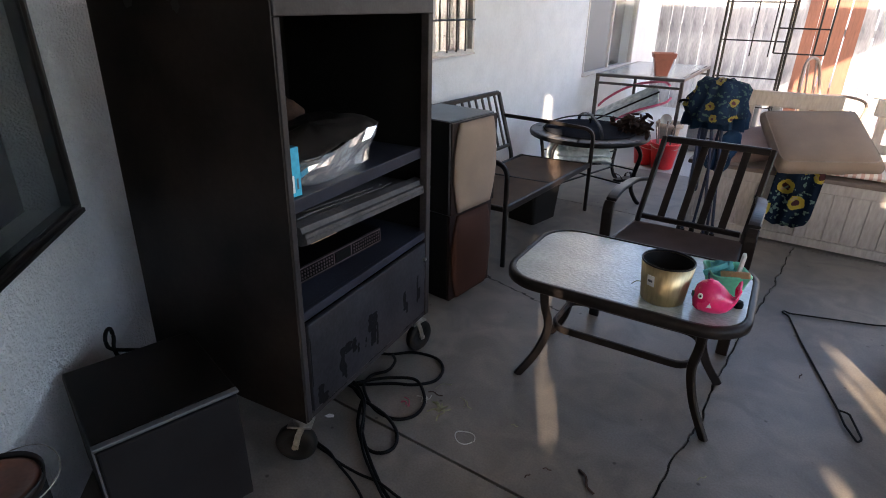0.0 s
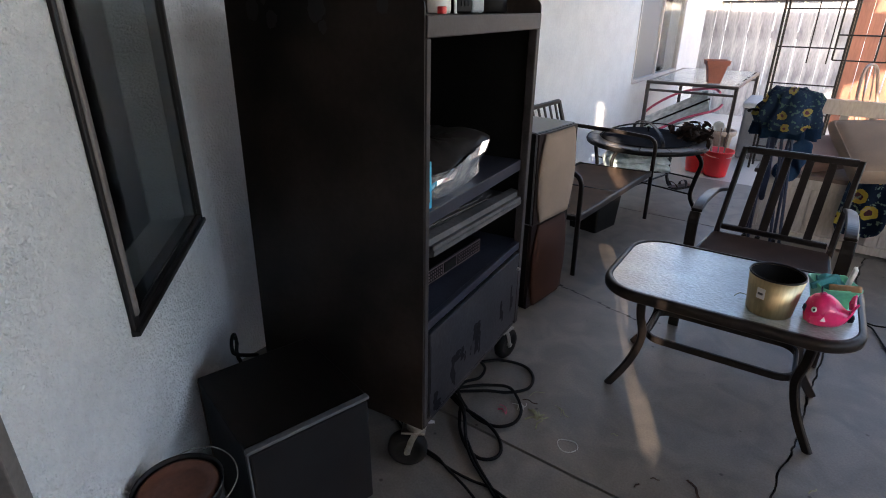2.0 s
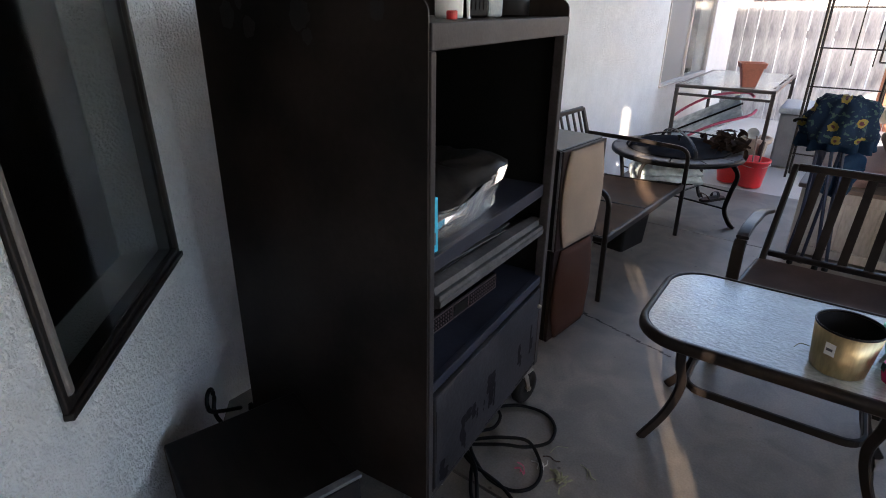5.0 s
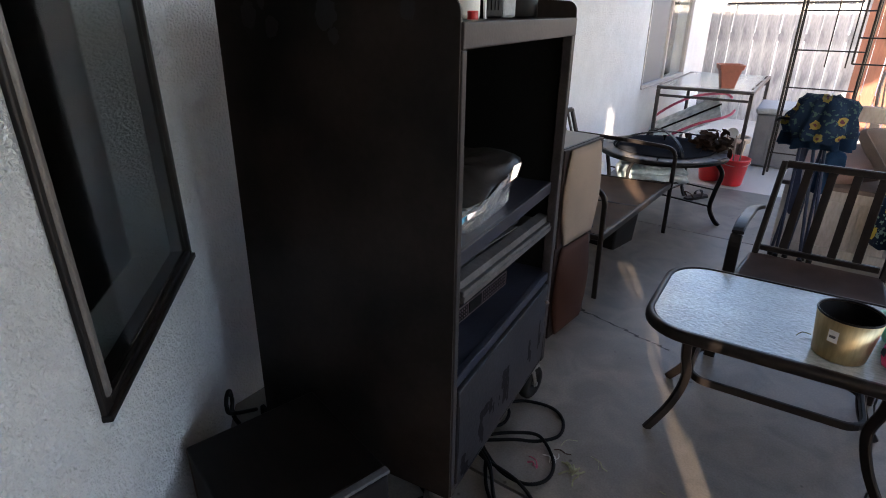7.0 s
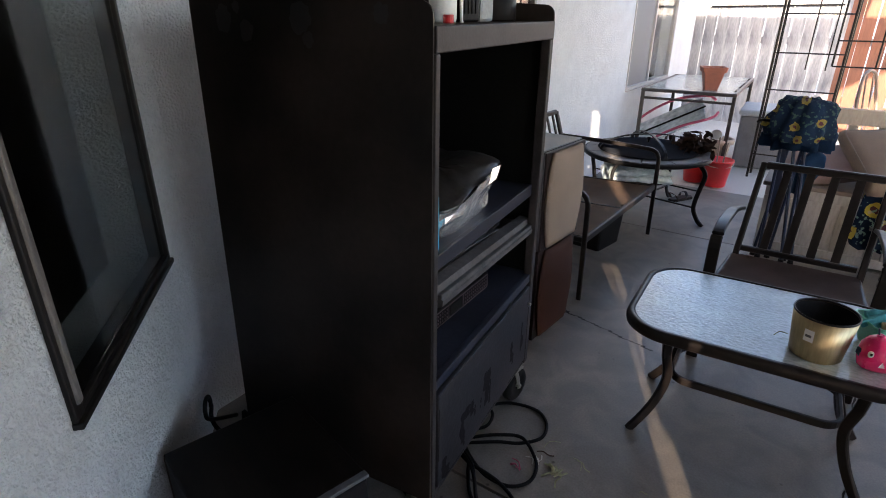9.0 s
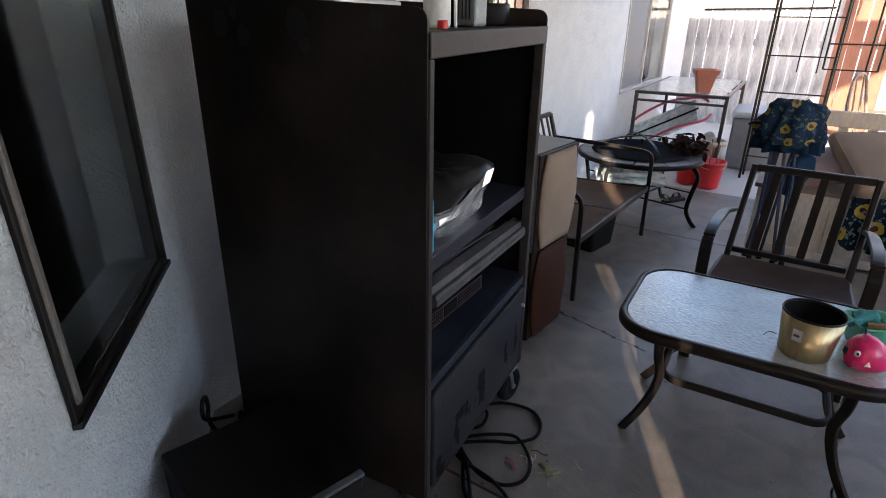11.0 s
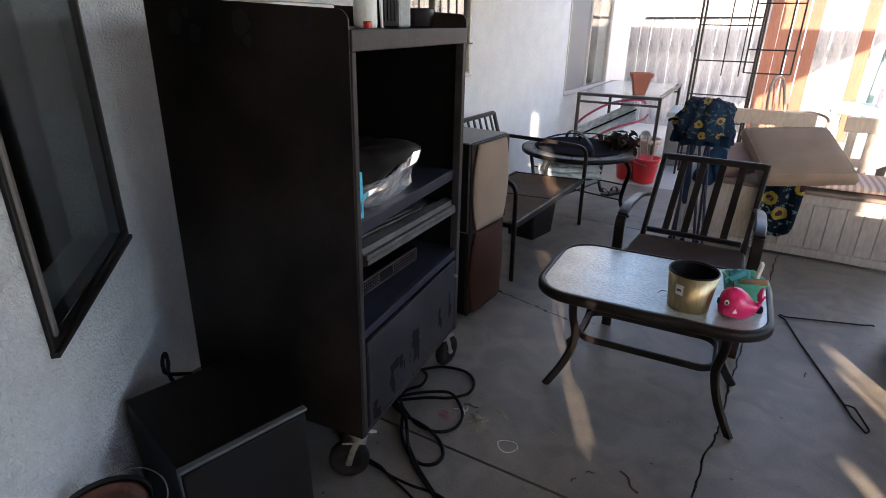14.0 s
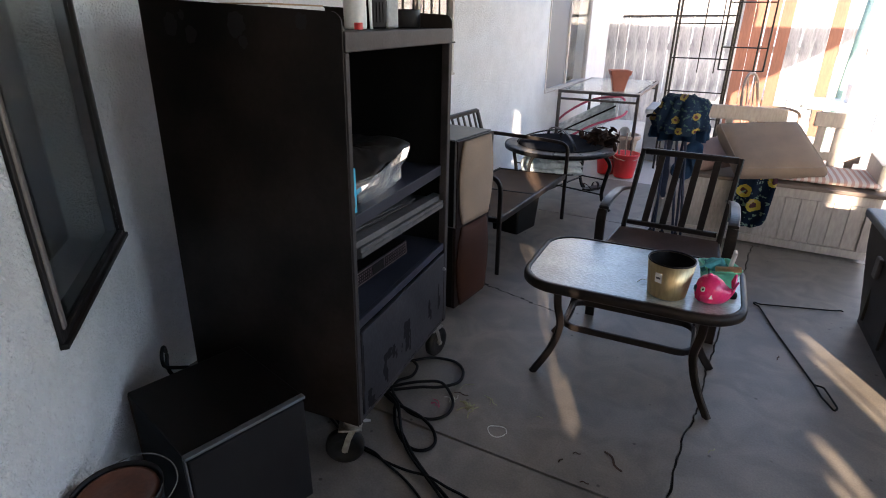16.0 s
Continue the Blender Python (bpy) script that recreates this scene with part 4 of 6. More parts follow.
def speaker(z, h, w, grille, side, label, off, trim):
    s = thing("loudspeaker", pose(-1.172, 2.40, z, 0, 0, -4.5) @ pose(off, 0, 0), label, "loudspeaker", "stacked loudspeakers")
    d = 0.36
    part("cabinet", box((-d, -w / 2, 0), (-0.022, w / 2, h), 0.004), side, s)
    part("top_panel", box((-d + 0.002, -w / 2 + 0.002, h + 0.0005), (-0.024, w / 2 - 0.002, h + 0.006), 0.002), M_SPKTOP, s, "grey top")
    bm = bmesh.new()
    rows = []
    n = 16
    for i in range(n + 1):
        z1 = 0.006 + (h - 0.012) * i / n
        row = []
        for k in range(n + 1):
            inset = 0.010 + 0.040 * (2 * i / n - 1) ** 2
            y = -w / 2 + inset + (w - 2 * inset) * k / n
            q = (1 - (2 * i / n - 1) ** 2) * (1 - (2 * k / n - 1) ** 2)
            row.append(bm.verts.new((0.006 + 0.030 * q ** 0.7, y, z1)))
        rows.append(row)
    for a, b in zip(rows, rows[1:]):
        for k in range(n):
            bm.faces.new((a[k], a[k + 1], b[k + 1], b[k]))
    ext = bmesh.ops.extrude_face_region(bm, geom=bm.faces[:])
    for v in ext["geom"]:
        if isinstance(v, bmesh.types.BMVert):
            v.co.x = -0.004
    part("grille", bm, grille, s, "curved cloth grille", True)
    part("baffle", box((-0.0215, -w / 2, 0), (-0.005, w / 2, h), 0.003), M_MAROON, s, "dark red wood baffle")
    if trim:
        part("edge_strip", box((-0.0216, -w / 2 - 0.003, 0.002), (-0.012, -w / 2 - 0.0003, h - 0.002), 0.001), M_SUBTRIM, s, "pale edge strip")
        part("badge", box((0.0115, 0.055, 0.030), (0.014, 0.085, 0.038), 0.001), M_INK, s, "small dark badge")


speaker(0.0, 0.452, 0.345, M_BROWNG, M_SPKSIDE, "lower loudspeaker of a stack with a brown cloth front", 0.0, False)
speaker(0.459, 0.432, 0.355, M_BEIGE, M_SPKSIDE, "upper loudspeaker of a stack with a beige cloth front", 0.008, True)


# ---- bare loveseat frame ----
def loveseat():
    c = thing("loveseat", pose(-1.169, 2.742, 0, 0, 0, -1.7), "dark brown metal patio loveseat frame without cushions", "loveseat")
    L, D, Z = 1.18, 0.53, 0.34
    m = M_BROWNMETAL
    for y, yb in ((0.0, 0.10), (L, L - 0.12)):
        part("arm", tube(round_path([(-0.645, yb, 0.628), (-0.30, (y + yb) / 2, 0.612), (0.0, y, 0.585), (0.004, y, 0.0)], 0.07), 0.026, 0.018, up=(0, 1, 0)), m, c)
        part("back_post", tube(round_path([(-0.70, yb, 0.785), (-0.56, yb, 0.34), (-0.60, yb, 0.0)], 0.04), 0.022, 0.03, up=(0, 1, 0)), m, c)
    part("seat_rail", tube([(-0.004, 0.012, Z), (-0.004, L - 0.012, Z)], 0.022, 0.04), m, c)
    part("seat_rail", tube([(-D, 0.012, Z - 0.02), (-D, L - 0.012, Z - 0.02)], 0.022, 0.035), m, c)
    for y in (0.016, L / 2, L - 0.016):
        part("cross_rail", tube([(-0.012, y, Z - 0.004), (-D, y, Z - 0.02)], 0.022, 0.03), m, c)
    part("top_rail", tube([(-0.70, 0.112, 0.783), (-0.70, L - 0.132, 0.783)], 0.024, 0.03), m, c)
    part("lower_back_rail", tube([(-0.585, 0.112, 0.42), (-0.585, L - 0.132, 0.42)], 0.02, 0.024), m, c)
    n = 11
    for k in range(n):
        y = 0.17 + (L - 0.36) * k / (n - 1)
        part("back_slat", tube([(-0.696, y, 0.775), (-0.587, y, 0.425)], 0.022, 0.010, up=(1, 0, 0.3)), m, c)
    for a, b in ((0.03, L / 2 - 0.014), (L / 2 + 0.014, L - 0.03)):
        bm = bmesh.new()
        rows = []
        for i in range(9):
            x = -0.016 - (D - 0.03) * i / 8
            rows.append([bm.verts.new((x, a + (b - a) * k / 8, Z + 0.010 - 0.02 * i / 8 - 0.018 * (1 - (k / 4 - 1) ** 2) * (1 - (i / 4 - 1) ** 2))) for k in range(9)])
        for p, q in zip(rows, rows[1:]):
            for k in range(8):
                bm.faces.new((p[k], p[k + 1], q[k + 1], q[k]))
        bmesh.ops.solidify(bm, geom=bm.faces[:], thickness=0.006)
        part("sling", bm, M_SLINGLIT, c, "dark brown woven sling", True)


loveseat()


def crate():
    c = thing("storage_bin", pose(-1.285, 3.40, 0, 0, 0, -10), "open black plastic bin under the loveseat", "bin")
    bm = bmesh.new()
    o, i = rounded_rect(0.24, 0.30, 0.02, 3), rounded_rect(0.225, 0.285, 0.018, 3)
    rings = [[(x * s, y * s, z) for x, y in r] for r, s, z in ((o, 0.88, 0), (o, 1, 0.225), (o, 1.03, 0.225), (o, 1.03, 0.238), (i, 1, 0.238), (i, 0.88, 0.012))]
    vs = [[bm.verts.new((x - 0.13, y + 0.15, z)) for x, y, z in r] for r in rings]
    for a, b in zip(vs, vs[1:]):
        for k in range(len(a)):
            bm.faces.new((a[k], a[(k + 1) % len(a)], b[(k + 1) % len(a)], b[k]))
    bm.faces.new(vs[0][::-1])
    bm.faces.new(vs[-1])
    part("tub", bm, M_SPKSIDE, c)


crate()


# ---- fire pit ----
def fire_pit():
    F = pose(-1.335, 4.40, 0, 0, 0, 10)
    f = thing("fire_pit", F, "round iron fire pit table with a tiled slate rim", "fire pit")
    R = 0.455
    part("ring_frame", lathe([(R - 0.012, 0.44), (R, 0.445), (R + 0.004, 0.462), (R, 0.474), (R - 0.008, 0.474), (R - 0.012, 0.462)], 56, closed=True), M_CHARCOAL, f, "", True)
    n = 12
    for k in range(n):
        a0, a1 = 2 * math.pi * k / n + 0.012, 2 * math.pi * (k + 1) / n - 0.012
        bm = bmesh.new()
        for r0, r1 in ((R - 0.125, R - 0.013),):
            g = []
            for z in (0.455, 0.477):
                g.append([[bm.verts.new((r * math.cos(a0 + (a1 - a0) * j / 5), r * math.sin(a0 + (a1 - a0) * j / 5), z)) for j in range(6)] for r in (r0, r1)])
            lo, hi = g
            for j in range(5):
                bm.faces.new((hi[0][j], hi[0][j + 1], hi[1][j + 1], hi[1][j]))
                bm.faces.new((lo[0][j], lo[1][j], lo[1][j + 1], lo[0][j + 1]))
                bm.faces.new((lo[0][j], lo[0][j + 1], hi[0][j + 1], hi[0][j]))
                bm.faces.new((lo[1][j], hi[1][j], hi[1][j + 1], lo[1][j + 1]))
            for j in (0, 5):
                bm.faces.new((lo[0][j], hi[0][j], hi[1][j], lo[1][j]))
        part("tile", bm, M_SLATE, f)
    part("under_plate", lathe([(R - 0.14, 0.44), (R - 0.012, 0.44), (R - 0.012, 0.454), (R - 0.14, 0.454)], 48, closed=True), M_CHARCOAL, f)
    part("bowl", lathe([(0, 0.375), (0.15, 0.380), (0.26, 0.403), (0.322, 0.445), (0.335, 0.478), (0.322, 0.478), (0.25, 0.412), (0.14, 0.390), (0, 0.385)], 40), M_CHARCOAL, f, "", True)
    scr = part("spark_screen", lathe([(0.352, 0.480), (0.357, 0.486), (0.352, 0.492), (0.30, 0.507), (0.20, 0.522), (0.10, 0.530), (0, 0.533), (0, 0.529), (0.10, 0.526), (0.20, 0.517), (0.30, 0.501)], 44), M_MESH, f, "dark domed spark screen", True)
    for a in (25, 115):
        c, s = math.cos(radians(a)), math.sin(radians(a))
        part("hoop", tube([(0.354 * math.cos(radians(t)) * c, 0.354 * math.cos(radians(t)) * s, 0.487 + 0.108 * math.sin(radians(t))) for t in range(0, 181, 10)], 0.024, 0.008), M_CHARCOAL, scr)
    part("lift_knob", lathe([(0, 0.531), (0.008, 0.531), (0.007, 0.552), (0.016, 0.558), (0.013, 0.569), (0, 0.572)], 14), M_CHARCOAL, scr, "", True)
    for k in range(4):
        a = radians(-23 + 90 * k)
        c, s = math.cos(a), math.sin(a)
        pts = smooth_path([(0.40 * c, 0.40 * s, 0.44), (0.455 * c, 0.455 * s, 0.37), (0.43 * c, 0.43 * s, 0.24), (0.415 * c, 0.415 * s, 0.12), (0.455 * c, 0.455 * s, 0.04), (0.50 * c, 0.50 * s, 0.0)], 5)
        part("leg", tube(pts, 0.030, 0.016, up=(-s, c, 0)), M_CHARCOAL, f)
        if k < 2:
            part("stretcher", tube([(0.414 * c, 0.414 * s, 0.125 - 0.012 * k), (-0.414 * c, -0.414 * s, 0.125 - 0.012 * k)], 0.018, 0.010), M_CHARCOAL, f)
        part("shelf_arm", tube([(0.196 * c, 0.196 * s, 0.250), (0.424 * c, 0.424 * s, 0.250)], 0.012, 0.009), M_CHARCOAL, f)
    part("lower_shelf", lathe([(0, 0.256), (0.20, 0.256), (0.204, 0.261), (0.20, 0.266), (0, 0.266)], 36), M_CHARCOAL, f)
    t = thing("folded_tarp", F @ pose(-0.06, -0.03, 0.2665, 0, 0, 14), "folded grey plastic tarpaulin on the fire pit shelf", "tarpaulin")
    for k, (w, d, z) in enumerate(((0.50, 0.38, 0.022), (0.44, 0.34, 0.056), (0.30, 0.26, 0.088))):
        b = soft_slab(w, d, 0.044, 0.01, 8, 8, 0.15, 0.03, k * 3)
        b.transform(pose(0.01 * k, 0.012 * k, z, 0, 0, 9 * k))
        part("fold", b, M_TARP, t, "", True)
    lv = thing("leaf_heap", F @ pose(0.31, 0.10, 0.478), "heap of dry brown leaves on the fire pit rim", "leaves")
    rnd = random.Random(8)
    for k in range(150):
        bm = bmesh.new()
        a = [bm.verts.new(p) for p in ((-0.04, 0, 0), (-0.01, 0.022, 0.008), (0.03, 0.012, 0.014), (0.045, 0, 0.006), (0.02, -0.018, 0.01), (-0.015, -0.02, 0.004))]
        bm.faces.new(a)
        bmesh.ops.solidify(bm, geom=bm.faces[:], thickness=0.0015)
        q = rnd.random()
        bm.transform(pose(rnd.gauss(0, 0.06), rnd.gauss(-0.02, 0.095), 0.012 + 0.10 * q * q, rnd.uniform(-60, 60), rnd.uniform(-50, 50), rnd.uniform(0, 360)))
        part("leaf", bm, M_BURLAP, lv)
    sd = thing("sandal", pose(-1.13, 4.86, 0, 0, 0, 60), "worn brown sandal with a dark red strap", "sandal")
    part("sole", prism([(x * 0.12, y * 0.045) for x, y in ((-1, -0.5), (-0.6, -0.9), (0.2, -0.8), (0.8, -0.9), (1, -0.2), (0.9, 0.6), (0.3, 0.9), (-0.6, 0.7), (-1, 0.3))], 0, 0.022, 0.004), M_MAROON, sd)
    part("strap", tube(smooth_path([(0.03, -0.038, 0.015), (0.03, -0.03, 0.05), (0.04, 0, 0.065), (0.03, 0.03, 0.05), (0.03, 0.038, 0.015)], 5), 0.022, 0.004), M_MAROON, sd, "dark red strap")
    part("heel_strap", tube(smooth_path([(-0.06, -0.035, 0.015), (-0.10, -0.03, 0.06), (-0.125, 0, 0.075), (-0.10, 0.03, 0.06), (-0.06, 0.035, 0.015)], 5), 0.016, 0.004), M_BURLAP, sd)


fire_pit()


# ---- dining table by the wall ----
def dining_table():
    t = thing("dining_table", pose(-1.415, 6.50, 0, 0, 0, 2), "glass-topped brown metal patio dining table", "table")
    W, D, Z = 0.79, 1.50, 0.755
    part("tabletop", box((-W / 2 + 0.03, -D / 2 + 0.03, Z - 0.004), (W / 2 - 0.03, D / 2 - 0.03, Z + 0.004), 0.002), M_RIPPLE, t, "pale rippled glass top")
    for y in (-D / 2, D / 2):
        part("frame_rail", tube([(-W / 2 - 0.016, y, Z - 0.012), (W / 2 + 0.016, y, Z - 0.012)], 0.032, 0.03), M_TAUPEMETAL, t)
        part("apron_rail", tube([(-W / 2, y, Z - 0.085), (W / 2, y, Z - 0.085)], 0.024, 0.022), M_TAUPEMETAL, t)
        for x in (-W / 2, W / 2):
            part("leg", box((x - 0.016, y - 0.016, 0), (x + 0.016, y + 0.016, Z - 0.028), 0.004), M_TAUPEMETAL, t)
    for x in (-W / 2, W / 2):
        part("frame_rail", tube([(x, -D / 2 + 0.017, Z - 0.012), (x, D / 2 - 0.017, Z - 0.012)], 0.032, 0.03), M_TAUPEMETAL, t)
    for y in (-0.35, 0.0, 0.35):
        part("support_bar", tube([(-W / 2 + 0.017, y, Z - 0.02), (W / 2 - 0.017, y, Z - 0.02)], 0.02, 0.014), M_TAUPEMETAL, t)
    p = thing("planter", pose(-1.235, 5.93, 0.7595, 0, 0, 20), "square terracotta plastic planter standing empty on the table", "planter")
    bm = bmesh.new()
    rings = [(0.054, 0), (0.086, 0.160), (0.098, 0.160), (0.106, 0.203), (0.095, 0.203), (0.050, 0.02)]
    vs = []
    for h, z in rings:
        vs.append([bm.verts.new((x * h, y * h, z)) for x, y in ((-1, -0.92), (-0.92, -1), (0.92, -1), (1, -0.92), (1, 0.92), (0.92, 1), (-0.92, 1), (-1, 0.92))])
    for a, b in zip(vs, vs[1:]):
        for k in range(8):
            bm.faces.new((a[k], a[(k + 1) % 8], b[(k + 1) % 8], b[k]))
    bm.faces.new(vs[0][::-1])
    bm.faces.new(vs[-1])
    part("tub", bm, M_TERRA, p)


dining_table()


def bucket(m, r, h, material, label):
    b = thing("bucket", m, label, "bucket")
    part("tub", lathe([(0, 0), (r * 0.72, 0), (r * 0.75, 0.006), (r * 0.97, h * 0.93), (r * 1.04, h * 0.93), (r * 1.05, h), (r * 0.97, h), (r * 0.70, 0.012), (0, 0.012)], 32), material, b, "", True)
    part("handle", tube([(r * 1.05 * math.cos(radians(a)), -r * 0.9 * math.sin(radians(a)), h * 0.9 - 0.03 * math.sin(radians(a))) for a in range(0, 181, 15)], 0.003), M_WIRE, b)
    return b


bucket(pose(-0.985, 5.47, 0, 0, 0, 30), 0.125, 0.235, M_RED, "bright red plastic bucket with a thin handle")
bucket(pose(-1.17, 5.52, 0, 0, 0, 80), 0.11, 0.20, M_RED, "small red plastic bucket beside another bucket")


def flower_pot():
    p = thing("flower_pot", pose(-1.06, 5.86, 0), "wide tan clay pot filled with dry soil", "flower pot")
    part("pot", lathe([(0, 0), (0.062, 0), (0.068, 0.02), (0.100, 0.29), (0.126, 0.30), (0.131, 0.335), (0.126, 0.345), (0.106, 0.345), (0.098, 0.30), (0, 0.30)], 36), M_TANPOT, p, "", True)
    part("soil", lathe([(0.099, 0.302), (0.07, 0.318), (0, 0.325), (0, 0.301)], 28), M_SOIL, p, "dry dark soil", True)
    c = thing("cup", pose(-1.105, 5.815, 0.365, 70, 0, 30), "white cup lying on the soil of a pot", "cup")
    part("bowl", lathe([(0, -0.05), (0.035, -0.05), (0.038, -0.045), (0.055, 0.05), (0.051, 0.05), (0.034, -0.042), (0, -0.042)], 28), M_WHITE, c, "", True)


flower_pot()


def stakes():
    for x, y, ax, ay, ln in ((-1.02, 5.47, 6, -9, 0.42), (-0.99, 5.50, 10, -4, 0.40), (-0.955, 5.46, 4, 3, 0.37), (-1.00, 5.43, -3, -12, 0.38)):
        st = part("garden_stake", tube([(0, 0, 0), (0, 0, ln)], 0.0065, n=7), M_CHAIRTAN, None)
        st.matrix_world = pose(x, y, 0.014, -ax, ay, 0)
        tagged(st, "thin pale garden stake standing in the red bucket", "stake", "stakes in the red bucket")


stakes()


def lean_chair():
    c = thing("folding_chair", pose(-1.62, 6.25, 0, 0, 0, 6), "folded grey lawn chair with pink tubes lying under the table", "folding chair")
    q = pose(0, 0, 0.355, 27, -29, 0)
    part("panel", box((-0.36, -0.20, 0), (0.36, 0.20, 0.02), 0.008, q), M_TARP, c, "grey cloth panel")
    for y, h in ((-0.23, 0.05), (0.23, 0.08)):
        part("tube", tube(smooth_path([q @ Vector((-0.44, y, -0.02)), q @ Vector((-0.20, y, h)), q @ Vector((0.12, y, h + 0.02)), q @ Vector((0.40, y * 0.9, 0.01)), q @ Vector((0.47, y * 0.5, -0.02))], 5), 0.013), M_BAND, c, "pink metal tube")
    part("tube", tube([(-0.36, 0.2, 0.012), (0.3, 0.2, 0.45)], 0.013), M_BAND, c, "pink metal tube")
    part("strut", box((-0.34, -0.009, 0.022), (0.38, 0.009, 0.036), 0.004, q), M_CHARCOAL, c)


lean_chair()


def grey_chest():
    c = thing("storage_box", pose(-0.69, 6.60, 0, 0, 0, 3), "grey resin storage box with a pale lid", "storage box")
    part("body", box((-0.30, -0.3, 0), (0.30, 0.3, 0.50), 0.02), M_DECKLID, c)
    part("lid", box((-0.32, -0.32, 0.501), (0.32, 0.32, 0.56), 0.02), M_GREYPLASTIC, c, "pale lid")
    for x in (-0.15, 0.15):
        part("rib", box((x - 0.02, -0.306, 0.06), (x + 0.02, -0.2995, 0.44), 0.004), M_DECKLID, c)


grey_chest()


# ---- storage bench ----
def bench():
    Y = 4.075
    b = thing("storage_bench", pose(0, Y, 0), "cream painted wooden storage bench with a grooved board front", "bench")
    x0, x1, D, H = -0.50, 0.82, 0.52, 0.43
    part("core", box((x0 + 0.02, 0.05, 0.0), (x1 - 0.02, D, H - 0.001)), M_CREAM, b)
    part("base_rail", box((x0, -0.006, 0.016), (x1, 0.017, 0.07), 0.004), M_CREAM, b)
    part("upper_rail", box((x0, -0.006, H - 0.065), (x1, 0.017, H - 0.001), 0.004), M_CREAM, b)
    for x in (x0, 0.16, x1 - 0.06):
        part("stile", box((x, -0.0065, 0.0705), (x + 0.06, 0.017, H - 0.0655), 0.003), M_CREAM, b)
    for a, c in ((x0 + 0.061, 0.159), (0.221, x1 - 0.061)):
        n = max(1, round((c - a) / 0.086))
        w = (c - a) / n
        for k in range(n):
            part("bead_board", box((a + w * k + 0.0008, 0.003, 0.0708), (a + w * (k + 1) - 0.0008, 0.0172, H - 0.0658), 0.003, seg=1), M_CREAM, b)
    part("lid", box((x0 - 0.02, -0.03, H), (x1 + 0.02, D + 0.01, H + 0.028), 0.006), M_DARKWOOD, b, "weathered brown lid")
    for a, c in ((-0.34, 0.235), (0.40, 0.72)):
        bk = part("backrest", box((a, D - 0.02, 0.76), (c, D + 0.012, 0.86), 0.006), M_CREAM, b, "cream slatted back")
        n = 4 if c - a > 0.4 else 3
        for k in range(n):
            x = a + 0.03 + (c - a - 0.11) * k / (n - 1)
            part("slat", box((x, D - 0.012, H + 0.03), (x + 0.05, D + 0.006, 0.759), 0.003), M_CREAM, bk)
        part("lower_back_rail", box((a, D - 0.016, 0.53), (c, D - 0.0125, 0.59)), M_CREAM, bk)
    part("arm_post", box((x1 - 0.05, 0.06, H + 0.03), (x1, D - 0.02, 0.62), 0.006), M_CREAM, b)
    # what lies on it
    c = thing("seat_cushion", pose(0.15, 4.27, 0.625, 22, -3, 21), "thick taupe patio cushion leaning across the bench", "cushion")
    part("body", soft_slab(0.56, 0.58, 0.12, 0.03, 14, 14, 0.10), M_CUSHION, c, "", True)
    for z in (-0.042, 0.042):
        o = rounded_rect(0.515, 0.535, 0.05, 5)
        part("piping", tube([(x, y, z) for x, y in o + o[:1]], 0.005, n=6), M_PIPING, c, "darker taupe piping")
    c = thing("seat_cushion", pose(-0.23, 4.34, 0.535, 10, -16, 8), "dull mauve cushion slumped on the bench", "cushion")
    part("body", soft_slab(0.42, 0.44, 0.11, 0.03, 10, 10, 0.12), M_MAUVE, c, "", True)
    c = thing("striped_cushion", pose(0.50, 4.31, 0.488, 0, 0, 3), "thin red and white striped cushion on the bench", "cushion")
    part("body", soft_slab(0.60, 0.44, 0.045, 0.02, 10, 10, 0.1), M_STRIPE, c, "", True)
    h = thing("printed_cloth", pose(0.075, 4.035, 0.14), "navy sunflower print cloth hanging over the bench front", "cloth")
    bm = bmesh.new()
    rows = []
    for i in range(15):
        t = i / 14
        half = 0.125 * (1 if t > 0.28 else (1 - ((0.28 - t) / 0.28) ** 2.4) ** 0.5 * 0.55 + 0.45)
        rows.append([bm.verts.new((0.02 + 0.02 * t + half * (k / 8 - 1), -0.012 * math.sin(k * 0.9 + 1) - 0.01 - 0.012 * (1 - t), 0.335 * t)) for k in range(17)])
    for y, z in ((0.04, 0.352), (0.20, 0.354)):
        rows.append([bm.verts.new((v.co.x, y, z + 0.004 * math.sin(k))) for k, v in enumerate(rows[14])])
    for p, q in zip(rows, rows[1:]):
        for k in range(16):
            bm.faces.new((p[k], p[k + 1], q[k + 1], q[k]))
    bmesh.ops.solidify(bm, geom=bm.faces[:], thickness=0.006)
    part("sheet", bm, M_SUNFLOWERBIG, h, "", True)


bench()


